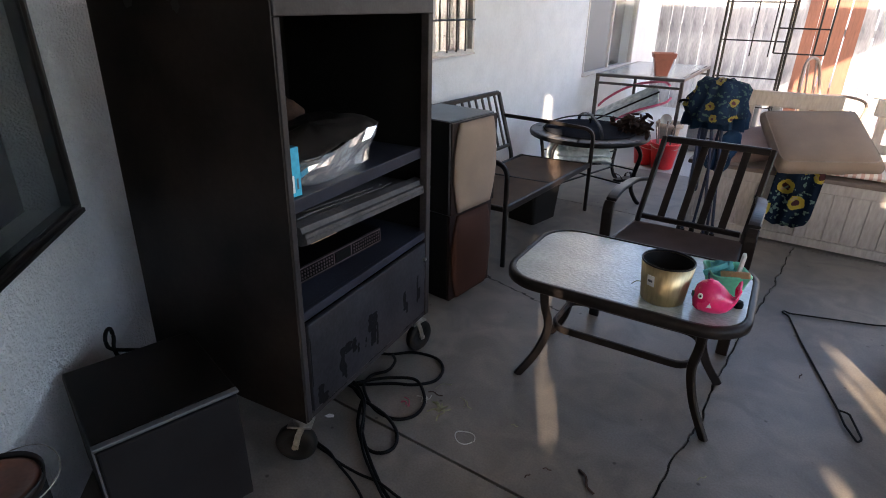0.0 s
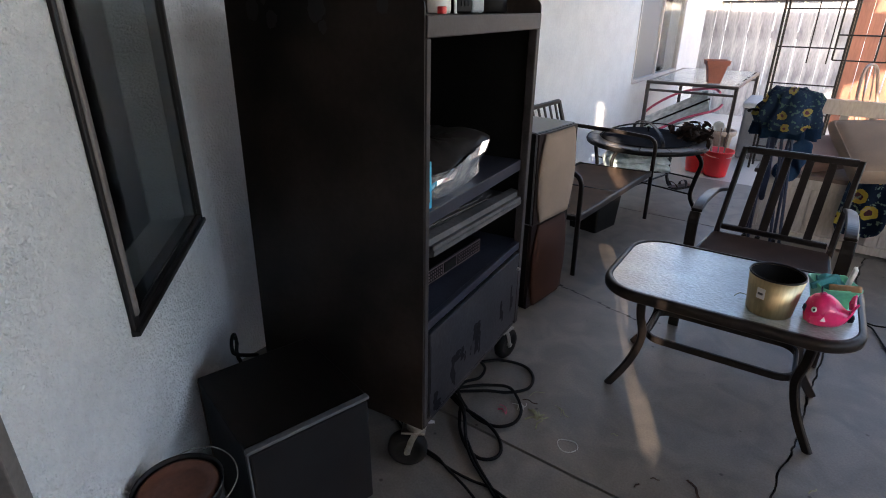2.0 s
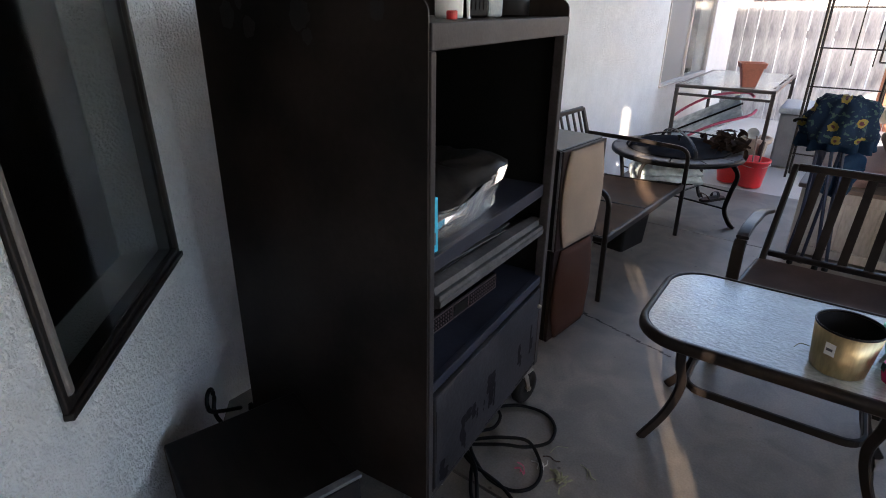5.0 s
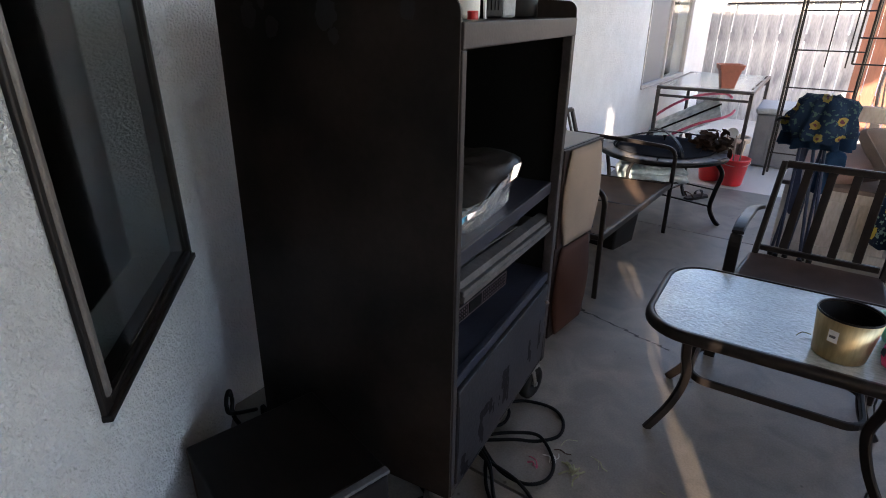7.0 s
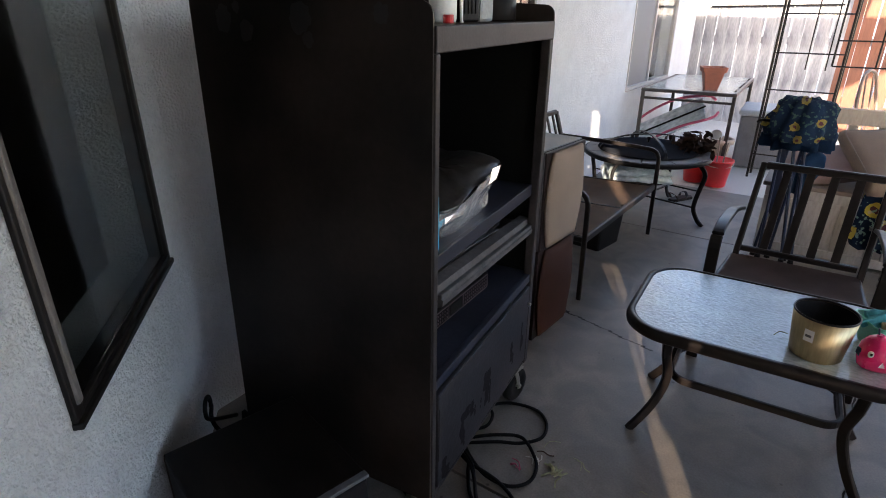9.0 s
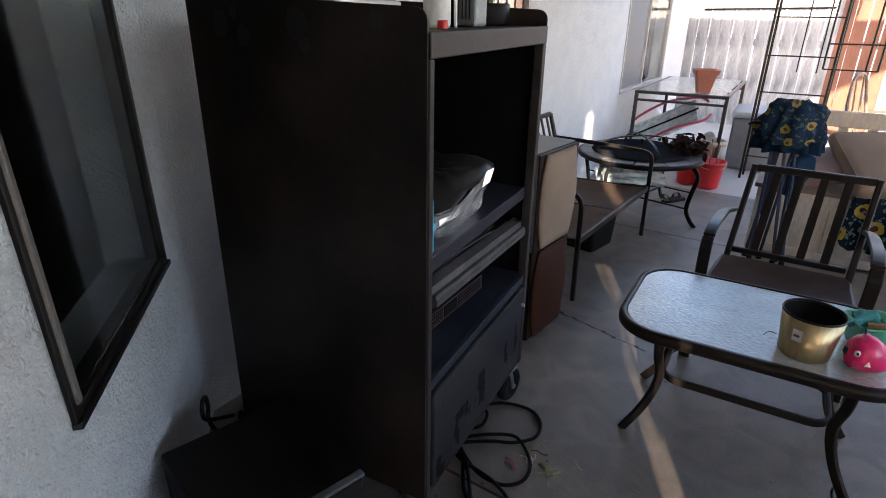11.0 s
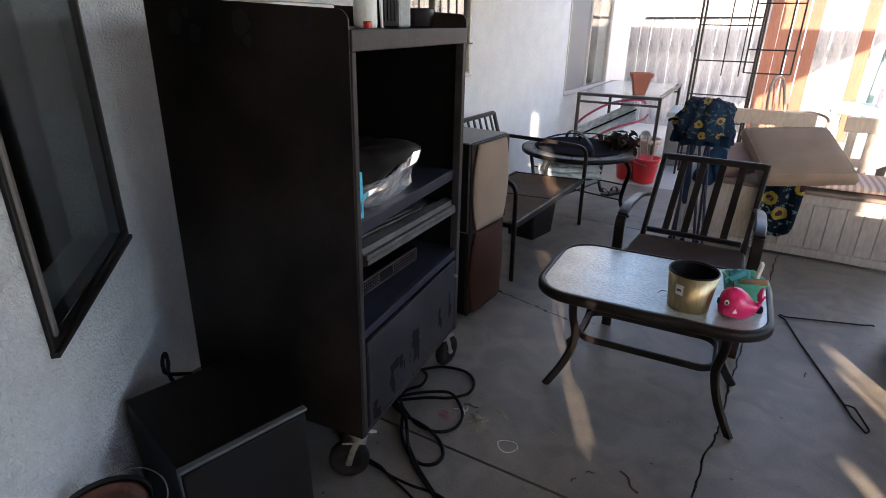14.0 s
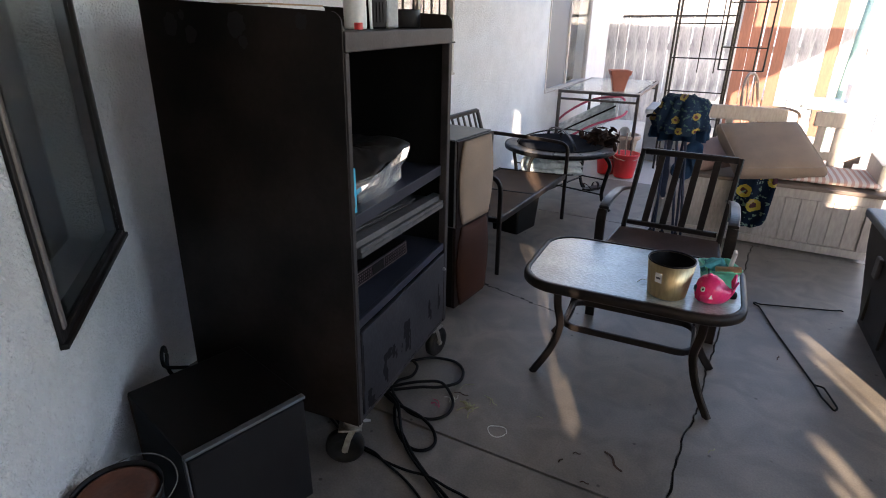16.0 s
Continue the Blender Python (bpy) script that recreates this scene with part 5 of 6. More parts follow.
def camp_chair():
    c = thing("camp_chair", pose(-0.40, 3.93, 0), "folded navy camp chair with sunflower print fabric", "camp chair")
    for x, y, tx in ((-0.10, -0.03, 0.05), (-0.06, 0.02, -0.02), (0.02, -0.04, 0.06), (0.05, 0.02, -0.05), (0.10, -0.02, 0.03), (0.09, 0.03, 0.0)):
        part("leg", tube([(x + tx, y, 0.02), (x * 0.5 - tx * 0.4, y * 0.6, 0.82)], 0.0095), M_BLUETUBE, c)
        part("foot", lathe([(0, 0), (0.017, 0), (0.015, 0.03), (0, 0.032)], 12, x + tx, y), M_RUBBER, c)
    bm = bmesh.new()
    rows = []
    prof = ((0.0, 0.98), (0.03, 1.08), (0.07, 1.12), (0.12, 1.04), (0.17, 0.94), (0.21, 0.86), (0.24, 0.76), (0.25, 0.55), (0.248, 0.0))
    for i, (z, f) in enumerate(prof):
        row = []
        for k in range(64):
            a = 2 * math.pi * k / 64
            fold = 1 + 0.10 * math.sin(9 * a + 2.0 * math.sin(3 * a)) * (1.2 - 0.5 * i / 8) + 0.22 * noise.noise(Vector((2.4 * math.cos(a), 2.4 * math.sin(a), z * 12))) + 0.10 * noise.noise(Vector((6 * math.cos(a), 6 * math.sin(a), z * 30)))
            row.append(bm.verts.new((0.130 * f * fold * math.cos(a), 0.095 * f * fold * math.sin(a), z + 0.022 * noise.noise(Vector((3 * math.cos(a), 3 * math.sin(a), i))))))
        rows.append(row)
    for p, q in zip(rows, rows[1:]):
        for k in range(64):
            bm.faces.new((p[k], p[(k + 1) % 64], q[(k + 1) % 64], q[k]))
    bm.transform(pose(-0.006, -0.01, 0.738, 0, 5, 5) @ Matrix.Diagonal((1.18, 1.1, 0.96, 1)))
    part("fabric_wrap", bm, M_SUNFLOWER, c, "bunched sunflower print fabric", True)
    bm = bmesh.new()
    rows = []
    for i in range(7):
        t = i / 6
        rows.append([bm.verts.new(((0.176 - 0.01 * t) * (1 + 0.13 * math.sin(11 * 2 * math.pi * k / 72)) * math.cos(2 * math.pi * k / 72), (0.10 - 0.01 * t) * (1 + 0.13 * math.sin(11 * 2 * math.pi * k / 72 + 1)) * math.sin(2 * math.pi * k / 72), 0.700 + 0.07 * t + 0.03 * noise.noise(Vector((k * 0.2, 1, 0))) * (1 - t))) for k in range(72)])
    for p, q in zip(rows, rows[1:]):
        for k in range(72):
            bm.faces.new((p[k], p[(k + 1) % 72], q[(k + 1) % 72], q[k]))
    bmesh.ops.solidify(bm, geom=bm.faces[:], thickness=0.004)
    part("hem", bm, M_BLUECLOTH, c, "flared plain blue hem", True)
    b = soft_slab(0.13, 0.05, 0.24, 0.02, 12, 12, 0.12, 0.0)
    for v in b.verts:
        v.co += Vector((0.03, 0.03, 0.01)) * noise.noise(v.co * 14 + Vector((4, 0, 0)))
    b.transform(pose(0.085, 0.05, 0.55, 0, 20, 10))
    part("seat_fabric", b, M_BLUECLOTH, c, "plain blue seat fabric", True)
    b = soft_slab(0.045, 0.05, 0.40, 0.012, 10, 10, 0.12, 0.0)
    for v in b.verts:
        v.co += Vector((0.007, 0.007, 0.0)) * noise.noise(v.co * 10 + Vector((1, 9, 0)))
    b.transform(pose(-0.045, 0.025, 0.50, 0, -3, 0))
    part("side_fabric", b, M_BLUETUBE, c, "dark side fabric", True)
    part("strap", tube(smooth_path([(-0.12, -0.02, 0.84), (-0.19, -0.03, 0.845), (-0.21, -0.02, 0.83)], 5), 0.02, 0.014), M_CORD, c)


camp_chair()


# ---- armchair ----
def armchair():
    c = thing("patio_armchair", pose(-0.262, 2.535, 0, 0, 0, 0.5), "dark brown metal patio armchair with a slatted back", "chair")
    m = M_BROWNMETAL
    for s in (-1, 1):
        x = 0.285 * s
        part("arm", tube(round_path([(x * 0.9, 0.46, 0.575), (x * 0.97, 0.34, 0.60), (x, 0.10, 0.605), (x, -0.02, 0.575), (x, 0.0, 0.30), (x, 0.0, 0.0)], 0.09, 6), 0.046, 0.018, up=(0, 1, 0.6)), m, c, "flat curved arm and front leg")
        part("back_post", tube(round_path([(0.030 + 0.236 * s, 0.515, 0.785), (0.008 + 0.234 * s, 0.30, 0.40), (0.245 * s, 0.44, 0.0)], 0.05), 0.026, 0.022, up=(0, 1, 0)), m, c)
        part("side_rail", tube([(0.262 * s, 0.0, 0.385), (0.238 * s, 0.315, 0.385)], 0.022, 0.03), m, c)
    part("top_rail", tube([(-0.194, 0.512, 0.778), (0.254, 0.512, 0.778)], 0.022, 0.032), m, c)
    part("lower_back_rail", tube([(-0.225, 0.325, 0.432), (0.225, 0.325, 0.432)], 0.020, 0.026), m, c)
    part("front_rail", tube([(-0.275, 0.004, 0.385), (0.275, 0.004, 0.385)], 0.022, 0.03), m, c)
    for k in range(4):
        x = -0.125 + 0.27 * k / 3
        part("back_slat", tube([(x + 0.018, 0.508, 0.765), (x, 0.327, 0.44)], 0.033, 0.008, up=(0, -1, 0.5)), m, c)
    bm = bmesh.new()
    rows = []
    for i in range(9):
        y = 0.01 + 0.30 * i / 8
        rows.append([bm.verts.new(((-0.255 + 0.51 * k / 8) * (1 - 0.07 * i / 8), y, 0.402 + 0.004 * i / 8 - 0.02 * (1 - (k / 4 - 1) ** 2) * (1 - (i / 4 - 1) ** 2))) for k in range(9)])
    for p, q in zip(rows, rows[1:]):
        for k in range(8):
            bm.faces.new((p[k], p[k + 1], q[k + 1], q[k]))
    bmesh.ops.solidify(bm, geom=bm.faces[:], thickness=0.008)
    part("seat", bm, M_SLING, c, "dark brown woven seat", True)


armchair()


# ---- coffee table ----
MT = pose(-0.292, 2.10, 0, 0, 0, 3.0)


def coffee_table():
    t = thing("coffee_table", MT, "low dark metal patio table with a rippled glass top", "table")
    o = [(x - 0.012, y) for x, y in rounded_rect(0.820, 0.565, 0.14, 8, 0.012)]
    i = [(x - 0.012, y) for x, y in rounded_rect(0.776, 0.523, 0.125, 8, 0.012)]
    bm = bmesh.new()
    rings = []
    for ring, s, z in ((o, 0.985, 0.445), (o, 1.0, 0.450), (o, 1.003, 0.468), (o, 0.995, 0.482), (i, 1.008, 0.485), (i, 1.0, 0.481), (i, 1.0, 0.474), (i, 0.97, 0.472), (i, 0.97, 0.445)):
        rings.append([bm.verts.new((x * s, y * s, z)) for x, y in ring])
    for a, b in zip(rings, rings[1:] + rings[:1]):
        for k in range(len(a)):
            bm.faces.new((a[k], a[(k + 1) % len(a)], b[(k + 1) % len(a)], b[k]))
    part("rim", bm, M_BROWNMETAL, t, "rounded dark metal rim", True)
    part("tabletop", prism([(x * 0.996, y * 0.996) for x, y in i], 0.4745, 0.4815, 0.001), M_RIPPLE, t, "pale rippled glass top")
    for sx in (-1, 1):
        for sy in (-1, 1):
            pts = smooth_path([(0.275 * sx, 0.185 * sy, 0.446), (0.272 * sx, 0.165 * sy, 0.34), (0.262 * sx, 0.130 * sy, 0.225), (0.292 * sx, 0.148 * sy, 0.11), (0.352 * sx, 0.184 * sy, 0.0)], 6)
            part("leg", tube(pts, 0.032, 0.017, up=(-0.5 * sy, 0.85 * sx, 0)), M_BROWNMETAL, t)
    ring = rounded_rect(0.51, 0.25, 0.06, 6)
    part("stretcher", tube([(x, y, 0.228) for x, y in ring + ring[:1]], 0.014, 0.028), M_BROWNMETAL, t, "oblong ring stretcher")
    for sy in (-1, 1):
        part("support_bar", tube([(-0.33, 0.15 * sy, 0.455), (0.33, 0.15 * sy, 0.455)], 0.018, 0.012), M_BROWNMETAL, t)


coffee_table()


def gold_pot():
    p = thing("plant_pot", pose(-0.159, 1.955, 0.4825), "empty brushed gold metal pot on the coffee table", "plant pot")
    part("pot", lathe([(0, 0), (0.066, 0), (0.069, 0.004), (0.0832, 0.135), (0.0800, 0.135)], 44), M_GOLD, p, "", True)
    part("rim", lathe([(0.0798, 0.1352), (0.0836, 0.1352), (0.0846, 0.1385), (0.0830, 0.1415), (0.0804, 0.1405)], 44, closed=True), M_BROWNMETAL, p, "dark rolled rim", True)
    part("liner", lathe([(0.0792, 0.134), (0.066, 0.012), (0, 0.010)], 44), M_POTIN, p, "dark pot inside", True)
    q = pose(0, 0, 0, 0, 0, -112)
    lb = part("label", box((0, -0.013, -0.019), (0.0012, 0.013, 0.019), 0, q @ pose(0.0782, 0, 0.085, 0, 6.3, 0)), M_LABEL, p, "small white paper label")
    part("print_bar", box((0.0014, -0.009, -0.005), (0.0020, 0.007, 0.003), 0, q @ pose(0.0782, 0, 0.085, 0, 6.3, 0)), M_INK, lb, "grey printed bar")


gold_pot()


def whale():
    w = thing("toy_whale", pose(-0.004, 1.945, 0.4825, 0, 0, 6) @ Matrix.Diagonal((0.86, 0.92, 1.08, 1)), "glossy pink plastic whale toy on the coffee table", "toy")
    bm = bmesh.new()
    rows = []
    prof = [(-0.072, 0.010, 0.012, 0.045), (-0.066, 0.032, 0.033, 0.046), (-0.050, 0.045, 0.046, 0.050), (-0.025, 0.051, 0.052, 0.053), (0.0, 0.049, 0.050, 0.051), (0.025, 0.041, 0.042, 0.046), (0.045, 0.030, 0.030, 0.042), (0.060, 0.020, 0.020, 0.044), (0.070, 0.014, 0.015, 0.055), (0.076, 0.012, 0.014, 0.068), (0.079, 0.006, 0.008, 0.078)]
    for x, ry, rz, zc in prof:
        rows.append([bm.verts.new((x, ry * math.cos(2 * math.pi * k / 24), max(0.001, zc + rz * math.sin(2 * math.pi * k / 24)))) for k in range(24)])
    for a, b in zip(rows, rows[1:]):
        for k in range(24):
            bm.faces.new((a[k], a[(k + 1) % 24], b[(k + 1) % 24], b[k]))
    bm.faces.new(rows[0][::-1])
    bm.faces.new(rows[-1])
    part("body", bm, M_PINK, w, "", True)
    for s in (-1, 1):
        b = prism([(0, 0), (0.012, 0.014), (0.030, 0.040), (0.020, 0.046), (-0.002, 0.038), (-0.012, 0.016)], -0.004, 0.004, 0.002)
        b.transform(pose(0.076, 0, 0.072, 20 * s, -62, 0) @ Matrix.Diagonal((1, s, 1, 1)))
        part("fluke", b, M_PINK, w)
    for s in (-1, 1):
        part("eye_white", lathe([(0, 0), (0.009, 0), (0.0075, 0.004), (0, 0.0055)], 14, m=pose(-0.046, 0.0450 * s, 0.064, -78 * s, 0, 0)), M_WHITE, w, "white toy eye", True)
        part("pupil", lathe([(0, 0.005), (0.004, 0.005), (0.0035, 0.0068), (0, 0.0072)], 10, m=pose(-0.046, 0.0450 * s, 0.064, -78 * s, 0, 0)), M_CORD, w)
    part("sticker", prism([(-0.008, -0.006), (0.009, -0.004), (0.001, 0.010)], 0, 0.0015, 0), M_WHITE, w).matrix_local = pose(-0.012, -0.0505, 0.040, 84, 0, 0)
    part("mouth", prism([(-0.012, -0.010), (0.006, -0.014), (0.014, -0.002), (0.004, 0.010), (-0.010, 0.008)], 0, 0.002, 0.0005), M_BLUETUBE, w, "dark purple open mouth").matrix_local = pose(-0.0705, -0.014, 0.055, 90, 0, -62)
    part("blow_stem", tube([(-0.030, 0, 0.100), (-0.036, 0, 0.124)], 0.003, n=8), M_BLUETUBE, w, "dark blue stem")
    part("spout", lathe([(0.010, 0.095), (0.013, 0.099), (0.010, 0.106), (0.006, 0.106), (0.005, 0.097)], 16, -0.025, 0), M_PINK, w, "", True)


whale()


def toy_pail():
    p = thing("toy_basket", pose(0.0, 2.11, 0.4825), "small mint green plastic basket full of cloths and brushes", "basket")
    bm = bmesh.new()
    rings = [[bm.verts.new((x * f, y * f, z + 0.012 * lift * (x * y / 0.0036) ** 2)) for x, y in rounded_rect(0.116, 0.116, 0.016, 4)] for f, z, lift in ((0.70, 0.0, 0), (0.74, 0.004, 0), (1.02, 0.076, 0.6), (1.09, 0.079, 0.8), (1.08, 0.086, 0.8), (1.0, 0.084, 0.7), (0.70, 0.008, 0))]
    for a, q in zip(rings, rings[1:]):
        for k in range(len(a)):
            bm.faces.new((a[k], a[(k + 1) % len(a)], q[(k + 1) % len(a)], q[k]))
    bm.faces.new(rings[0][::-1])
    bm.faces.new(rings[-1])
    bm.transform(pose(0, 0, 0, 0, 0, 28))
    part("tub", bm, M_GREEN, p, "", True)
    b = soft_slab(0.07, 0.066, 0.016, 0.008, 10, 10, 0.25, 0.02, 2)
    b.transform(pose(-0.014, 0.008, 0.084, 8, -6, 20))
    cl = part("cloth", b, M_TEAL, None, smooth=True)
    cl.matrix_world = pose(0.0, 2.11, 0.4825)
    tagged(cl, "crumpled teal cloth in the mint basket", "cloth")
    for k, (mt, x, y, a, bq, ln, lab) in enumerate(((M_TANCARD, 0.015, -0.035, 75, 80, 0.09, "tan wooden brush handle"), (M_WHITE, 0.035, 0.0, 20, 15, 0.11, "white plastic scraper"), (M_TEAL, -0.04, -0.03, 62, 120, 0.08, "pale blue plastic comb"))):
        br = part("brush_handle", box((-0.011, -0.006, 0), (0.011, 0.006, ln), 0.004), mt, None)
        br.matrix_world = pose(0.0 + x, 2.11 + y, 0.4825 + 0.088, 0, a, bq - 90) @ pose(0, 0, -0.03)
        tagged(br, lab + " sticking out of the basket", "brush")
    k = part("bottle_cap", lathe([(0, 0), (0.016, 0), (0.017, 0.010), (0.014, 0.020), (0.010, 0.022), (0, 0.022)], 18), M_CORD, None)
    k.matrix_world = pose(0.060, 2.035, 0.4825)
    tagged(k, "small black cap on the coffee table", "cap")


toy_pail()


def stem():
    s = part("twig", tube(smooth_path([(0, 0, 0.004), (0.02, 0.008, 0.012), (0.045, 0.006, 0.006)], 4), 0.0015, n=5), M_LEAF, None)
    s.matrix_world = pose(-0.27, 1.99, 0.4825, 0, 0, 30)
    tagged(s, "short dry twig on the glass table", "twig")


stem()


# ---- deck box ----
def deck_box():
    d = thing("deck_box", pose(0.685, 3.17, 0, 0, 0, 4.5), "charcoal resin deck box with a pale grey lid", "deck box")
    bm = bmesh.new()
    W, L, H = 0.60, 0.86, 0.535
    vs = []
    for f, z in ((0, 0.0), (0.0, 0.04), (0.045, 0.40), (0.06, H)):
        vs.append([bm.verts.new((x, y, z)) for x, y in ((-f, f), (-f, -L - f), (W + f, -L - f), (W + f, f))])
    for a, b in zip(vs, vs[1:]):
        for k in range(4):
            bm.faces.new((a[k], a[(k + 1) % 4], b[(k + 1) % 4], b[k]))
    bm.faces.new(vs[0][::-1])
    bm.faces.new(vs[-1])
    bmesh.ops.bevel(bm, geom=[e for e in bm.edges if abs(e.verts[0].co.z - e.verts[1].co.z) > 0.02], offset=0.02, segments=2, affect="EDGES")
    part("body", bm, M_DECKDARK, d)
    lid = bmesh.new()
    add_box(lid, (-0.085, -L - 0.085, H + 0.001), (W + 0.085, 0.085, H + 0.045), 0.012)
    add_box(lid, (-0.02, -L - 0.02, H + 0.046), (W + 0.02, 0.02, H + 0.056), 0.005)
    part("lid", lid, M_DECKLID, d, "pale grey lid")
    part("latch", box((-0.052, -0.26, 0.33), (-0.034, -0.20, 0.43), 0.005, pose(-0.012, 0, 0)), M_SUBTRIM, d, "worn grey latch")
    for y in (-0.12, -0.42, -0.72):
        part("rib", box((-0.026, y - 0.02, 0.06), (-0.012, y + 0.02, 0.30), 0.004), M_DECKDARK, d)


deck_box()


def poker():
    p = thing("fire_poker", pose(0, 0, 0), "bent thin black metal rod lying on the patio floor", "rod")
    part("rod", tube(round_path([(0.625, 3.201, 0.016), (0.62, 3.222, 0.010), (0.59, 3.205, 0.008), (0.236, 3.090, 0.008), (0.212, 3.096, 0.012), (0.205, 3.072, 0.014), (0.236, 3.058, 0.009), (0.30, 2.84, 0.007), (0.45, 2.385, 0.007)], 0.014, 4), 0.0040), M_CORD, p)
    part("handle", tube(round_path([(0.45, 2.385, 0.008), (0.484, 2.380, 0.010), (0.522, 2.245, 0.010), (0.508, 2.219, 0.010), (0.47, 2.30, 0.010), (0.45, 2.385, 0.008)], 0.012, 4), 0.0038), M_CORD, p)


poker()


# ---- cords and litter ----
def cords():
    runs = (
        [(-1.30, 1.60, 0.02), (-1.20, 1.66, 0.012), (-1.13, 1.70, 0.008), (-1.06, 1.765, 0.008), (-0.96, 1.787, 0.008), (-0.893, 1.744, 0.008), (-0.872, 1.66, 0.010), (-0.92, 1.585, 0.016), (-0.99, 1.545, 0.016), (-1.06, 1.50, 0.010), (-1.14, 1.44, 0.008)],
        [(-1.12, 1.70, 0.008), (-1.075, 1.66, 0.018), (-1.065, 1.60, 0.012), (-1.10, 1.545, 0.008), (-1.085, 1.48, 0.010), (-1.02, 1.423, 0.016), (-0.95, 1.393, 0.010), (-0.87, 1.396, 0.008), (-0.824, 1.440, 0.008), (-0.820, 1.50, 0.008), (-0.852, 1.56, 0.008), (-0.925, 1.606, 0.022), (-1.0, 1.573, 0.022), (-1.066, 1.52, 0.018), (-1.13, 1.45, 0.010)],
        [(-1.14, 1.46, 0.008), (-1.08, 1.425, 0.020), (-1.02, 1.402, 0.020), (-0.95, 1.392, 0.022), (-0.89, 1.384, 0.016), (-0.828, 1.357, 0.008), (-0.786, 1.305, 0.008), (-0.789, 1.258, 0.008), (-0.83, 1.232, 0.008), (-0.89, 1.248, 0.010), (-0.954, 1.301, 0.014), (-0.997, 1.36, 0.020), (-1.03, 1.41, 0.026), (-1.11, 1.46, 0.012)],
        [(-1.13, 1.44, 0.014), (-1.06, 1.42, 0.026), (-0.985, 1.368, 0.030), (-0.93, 1.30, 0.008), (-0.895, 1.262, 0.018), (-0.82, 1.207, 0.008), (-0.716, 1.142, 0.008), (-0.625, 1.097, 0.008), (-0.52, 1.02, 0.008), (-0.42, 0.90, 0.008)],
        [(-1.20, 1.24, 0.007), (-1.08, 1.175, 0.007), (-1.0, 1.148, 0.007), (-0.94, 1.143, 0.007), (-0.881, 1.135, 0.007), (-0.80, 1.137, 0.007), (-0.722, 1.139, 0.018), (-0.646, 1.138, 0.007), (-0.569, 1.13, 0.007), (-0.40, 1.09, 0.007), (-0.25, 1.02, 0.007)],
        [(-1.20, 1.22, 0.007), (-1.08, 1.17, 0.007), (-1.003, 1.158, 0.007), (-0.94, 1.147, 0.013), (-0.89, 1.130, 0.010), (-0.787, 1.099, 0.007), (-0.699, 1.053, 0.007), (-0.62, 0.98, 0.007), (-0.55, 0.86, 0.007)],
        [(-1.25, 1.52, 0.012), (-1.15, 1.475, 0.012), (-1.08, 1.44, 0.032), (-1.0, 1.39, 0.034), (-0.95, 1.325, 0.022), (-0.905, 1.262, 0.028), (-0.84, 1.205, 0.014), (-0.73, 1.135, 0.020), (-0.63, 1.080, 0.008), (-0.53, 1.0, 0.008)],
    )
    for k, run in enumerate(runs):
        c = thing("cable", pose(0, 0, 0), "loose black cable snaking over the concrete floor", "cable", "cables beside the cart")
        part("lead", tube(smooth_path(run, 8), 0.0062 if k < 4 else 0.0046, n=8), M_CORD, c, "", True)
    h = thing("cable", pose(0, 0, 0), "black cable looped behind the subwoofer", "cable")
    part("lead", tube(smooth_path([(-1.55, 0.92, 0.30), (-1.50, 0.815, 0.38), (-1.487, 0.795, 0.42), (-1.495, 0.805, 0.448), (-1.512, 0.825, 0.445), (-1.515, 0.83, 0.41), (-1.50, 0.82, 0.36), (-1.46, 0.86, 0.25), (-1.5, 0.95, 0.02)], 7), 0.006), M_CORD, h, "", True)
    rnd = random.Random(11)
    c = thing("cable", pose(0, 0, 0), "tangle of black cable between the wall and the cart", "cable")
    pts = [(-1.53 + rnd.uniform(-0.13, 0.10), 0.975 + rnd.uniform(-0.035, 0.04), 0.03 + rnd.uniform(0, 0.17)) for k in range(14)]
    part("lead", tube(smooth_path([(-1.50, 0.98, 0.0)] + pts + [(-1.56, 0.98, 0.0)], 6), 0.007, n=6), M_CORD, c, "", True)


cords()


def litter():
    r = part("wire_ring", tube([(0.036 * math.cos(a / 20 * 6.0), 0.030 * math.sin(a / 20 * 6.0), 0.003 + 0.004 * math.sin(a * 0.7)) for a in range(21)], 0.0018, n=6), M_WIRE, None)
    r.matrix_world = pose(-0.613, 1.469, 0.002)
    tagged(r, "small ring of pale wire on the floor", "wire")
    spots = ((-0.765, 1.53, 40, M_LEAF, 0.045), (-0.745, 1.515, 95, M_LEAF, 0.035), (-0.70, 1.62, -30, M_LEAF, 0.03), (-0.20, 1.525, -45, M_BURLAP, 0.050), (-0.83, 1.60, 10, M_BURLAP, 0.03), (0.10, 1.75, 60, M_LEAF, 0.02), (-0.32, 1.50, 20, M_BURLAP, 0.014), (-0.36, 1.44, 70, M_BURLAP, 0.012), (-0.26, 1.38, 10, M_BURLAP, 0.015), (-1.16, 1.33, 30, M_WIRE, 0.02), (-0.5, 1.62, 15, M_LEAF, 0.012), (0.32, 2.55, 80, M_BURLAP, 0.02))
    for x, y, a, mt, ln in spots:
        bm = bmesh.new()
        add_tube(bm, smooth_path([(-ln, 0, 0.002), (-ln * 0.3, ln * 0.15, 0.006), (ln * 0.4, -ln * 0.1, 0.004), (ln, ln * 0.1, 0.002)], 3), max(0.004, ln * 0.16), 0.002)
        o = part("leaf_scrap", bm, mt, None)
        o.matrix_world = pose(x, y, 0.001, 0, 0, a)
        tagged(o, "dry scrap of leaf on the concrete floor", "leaf")


litter()


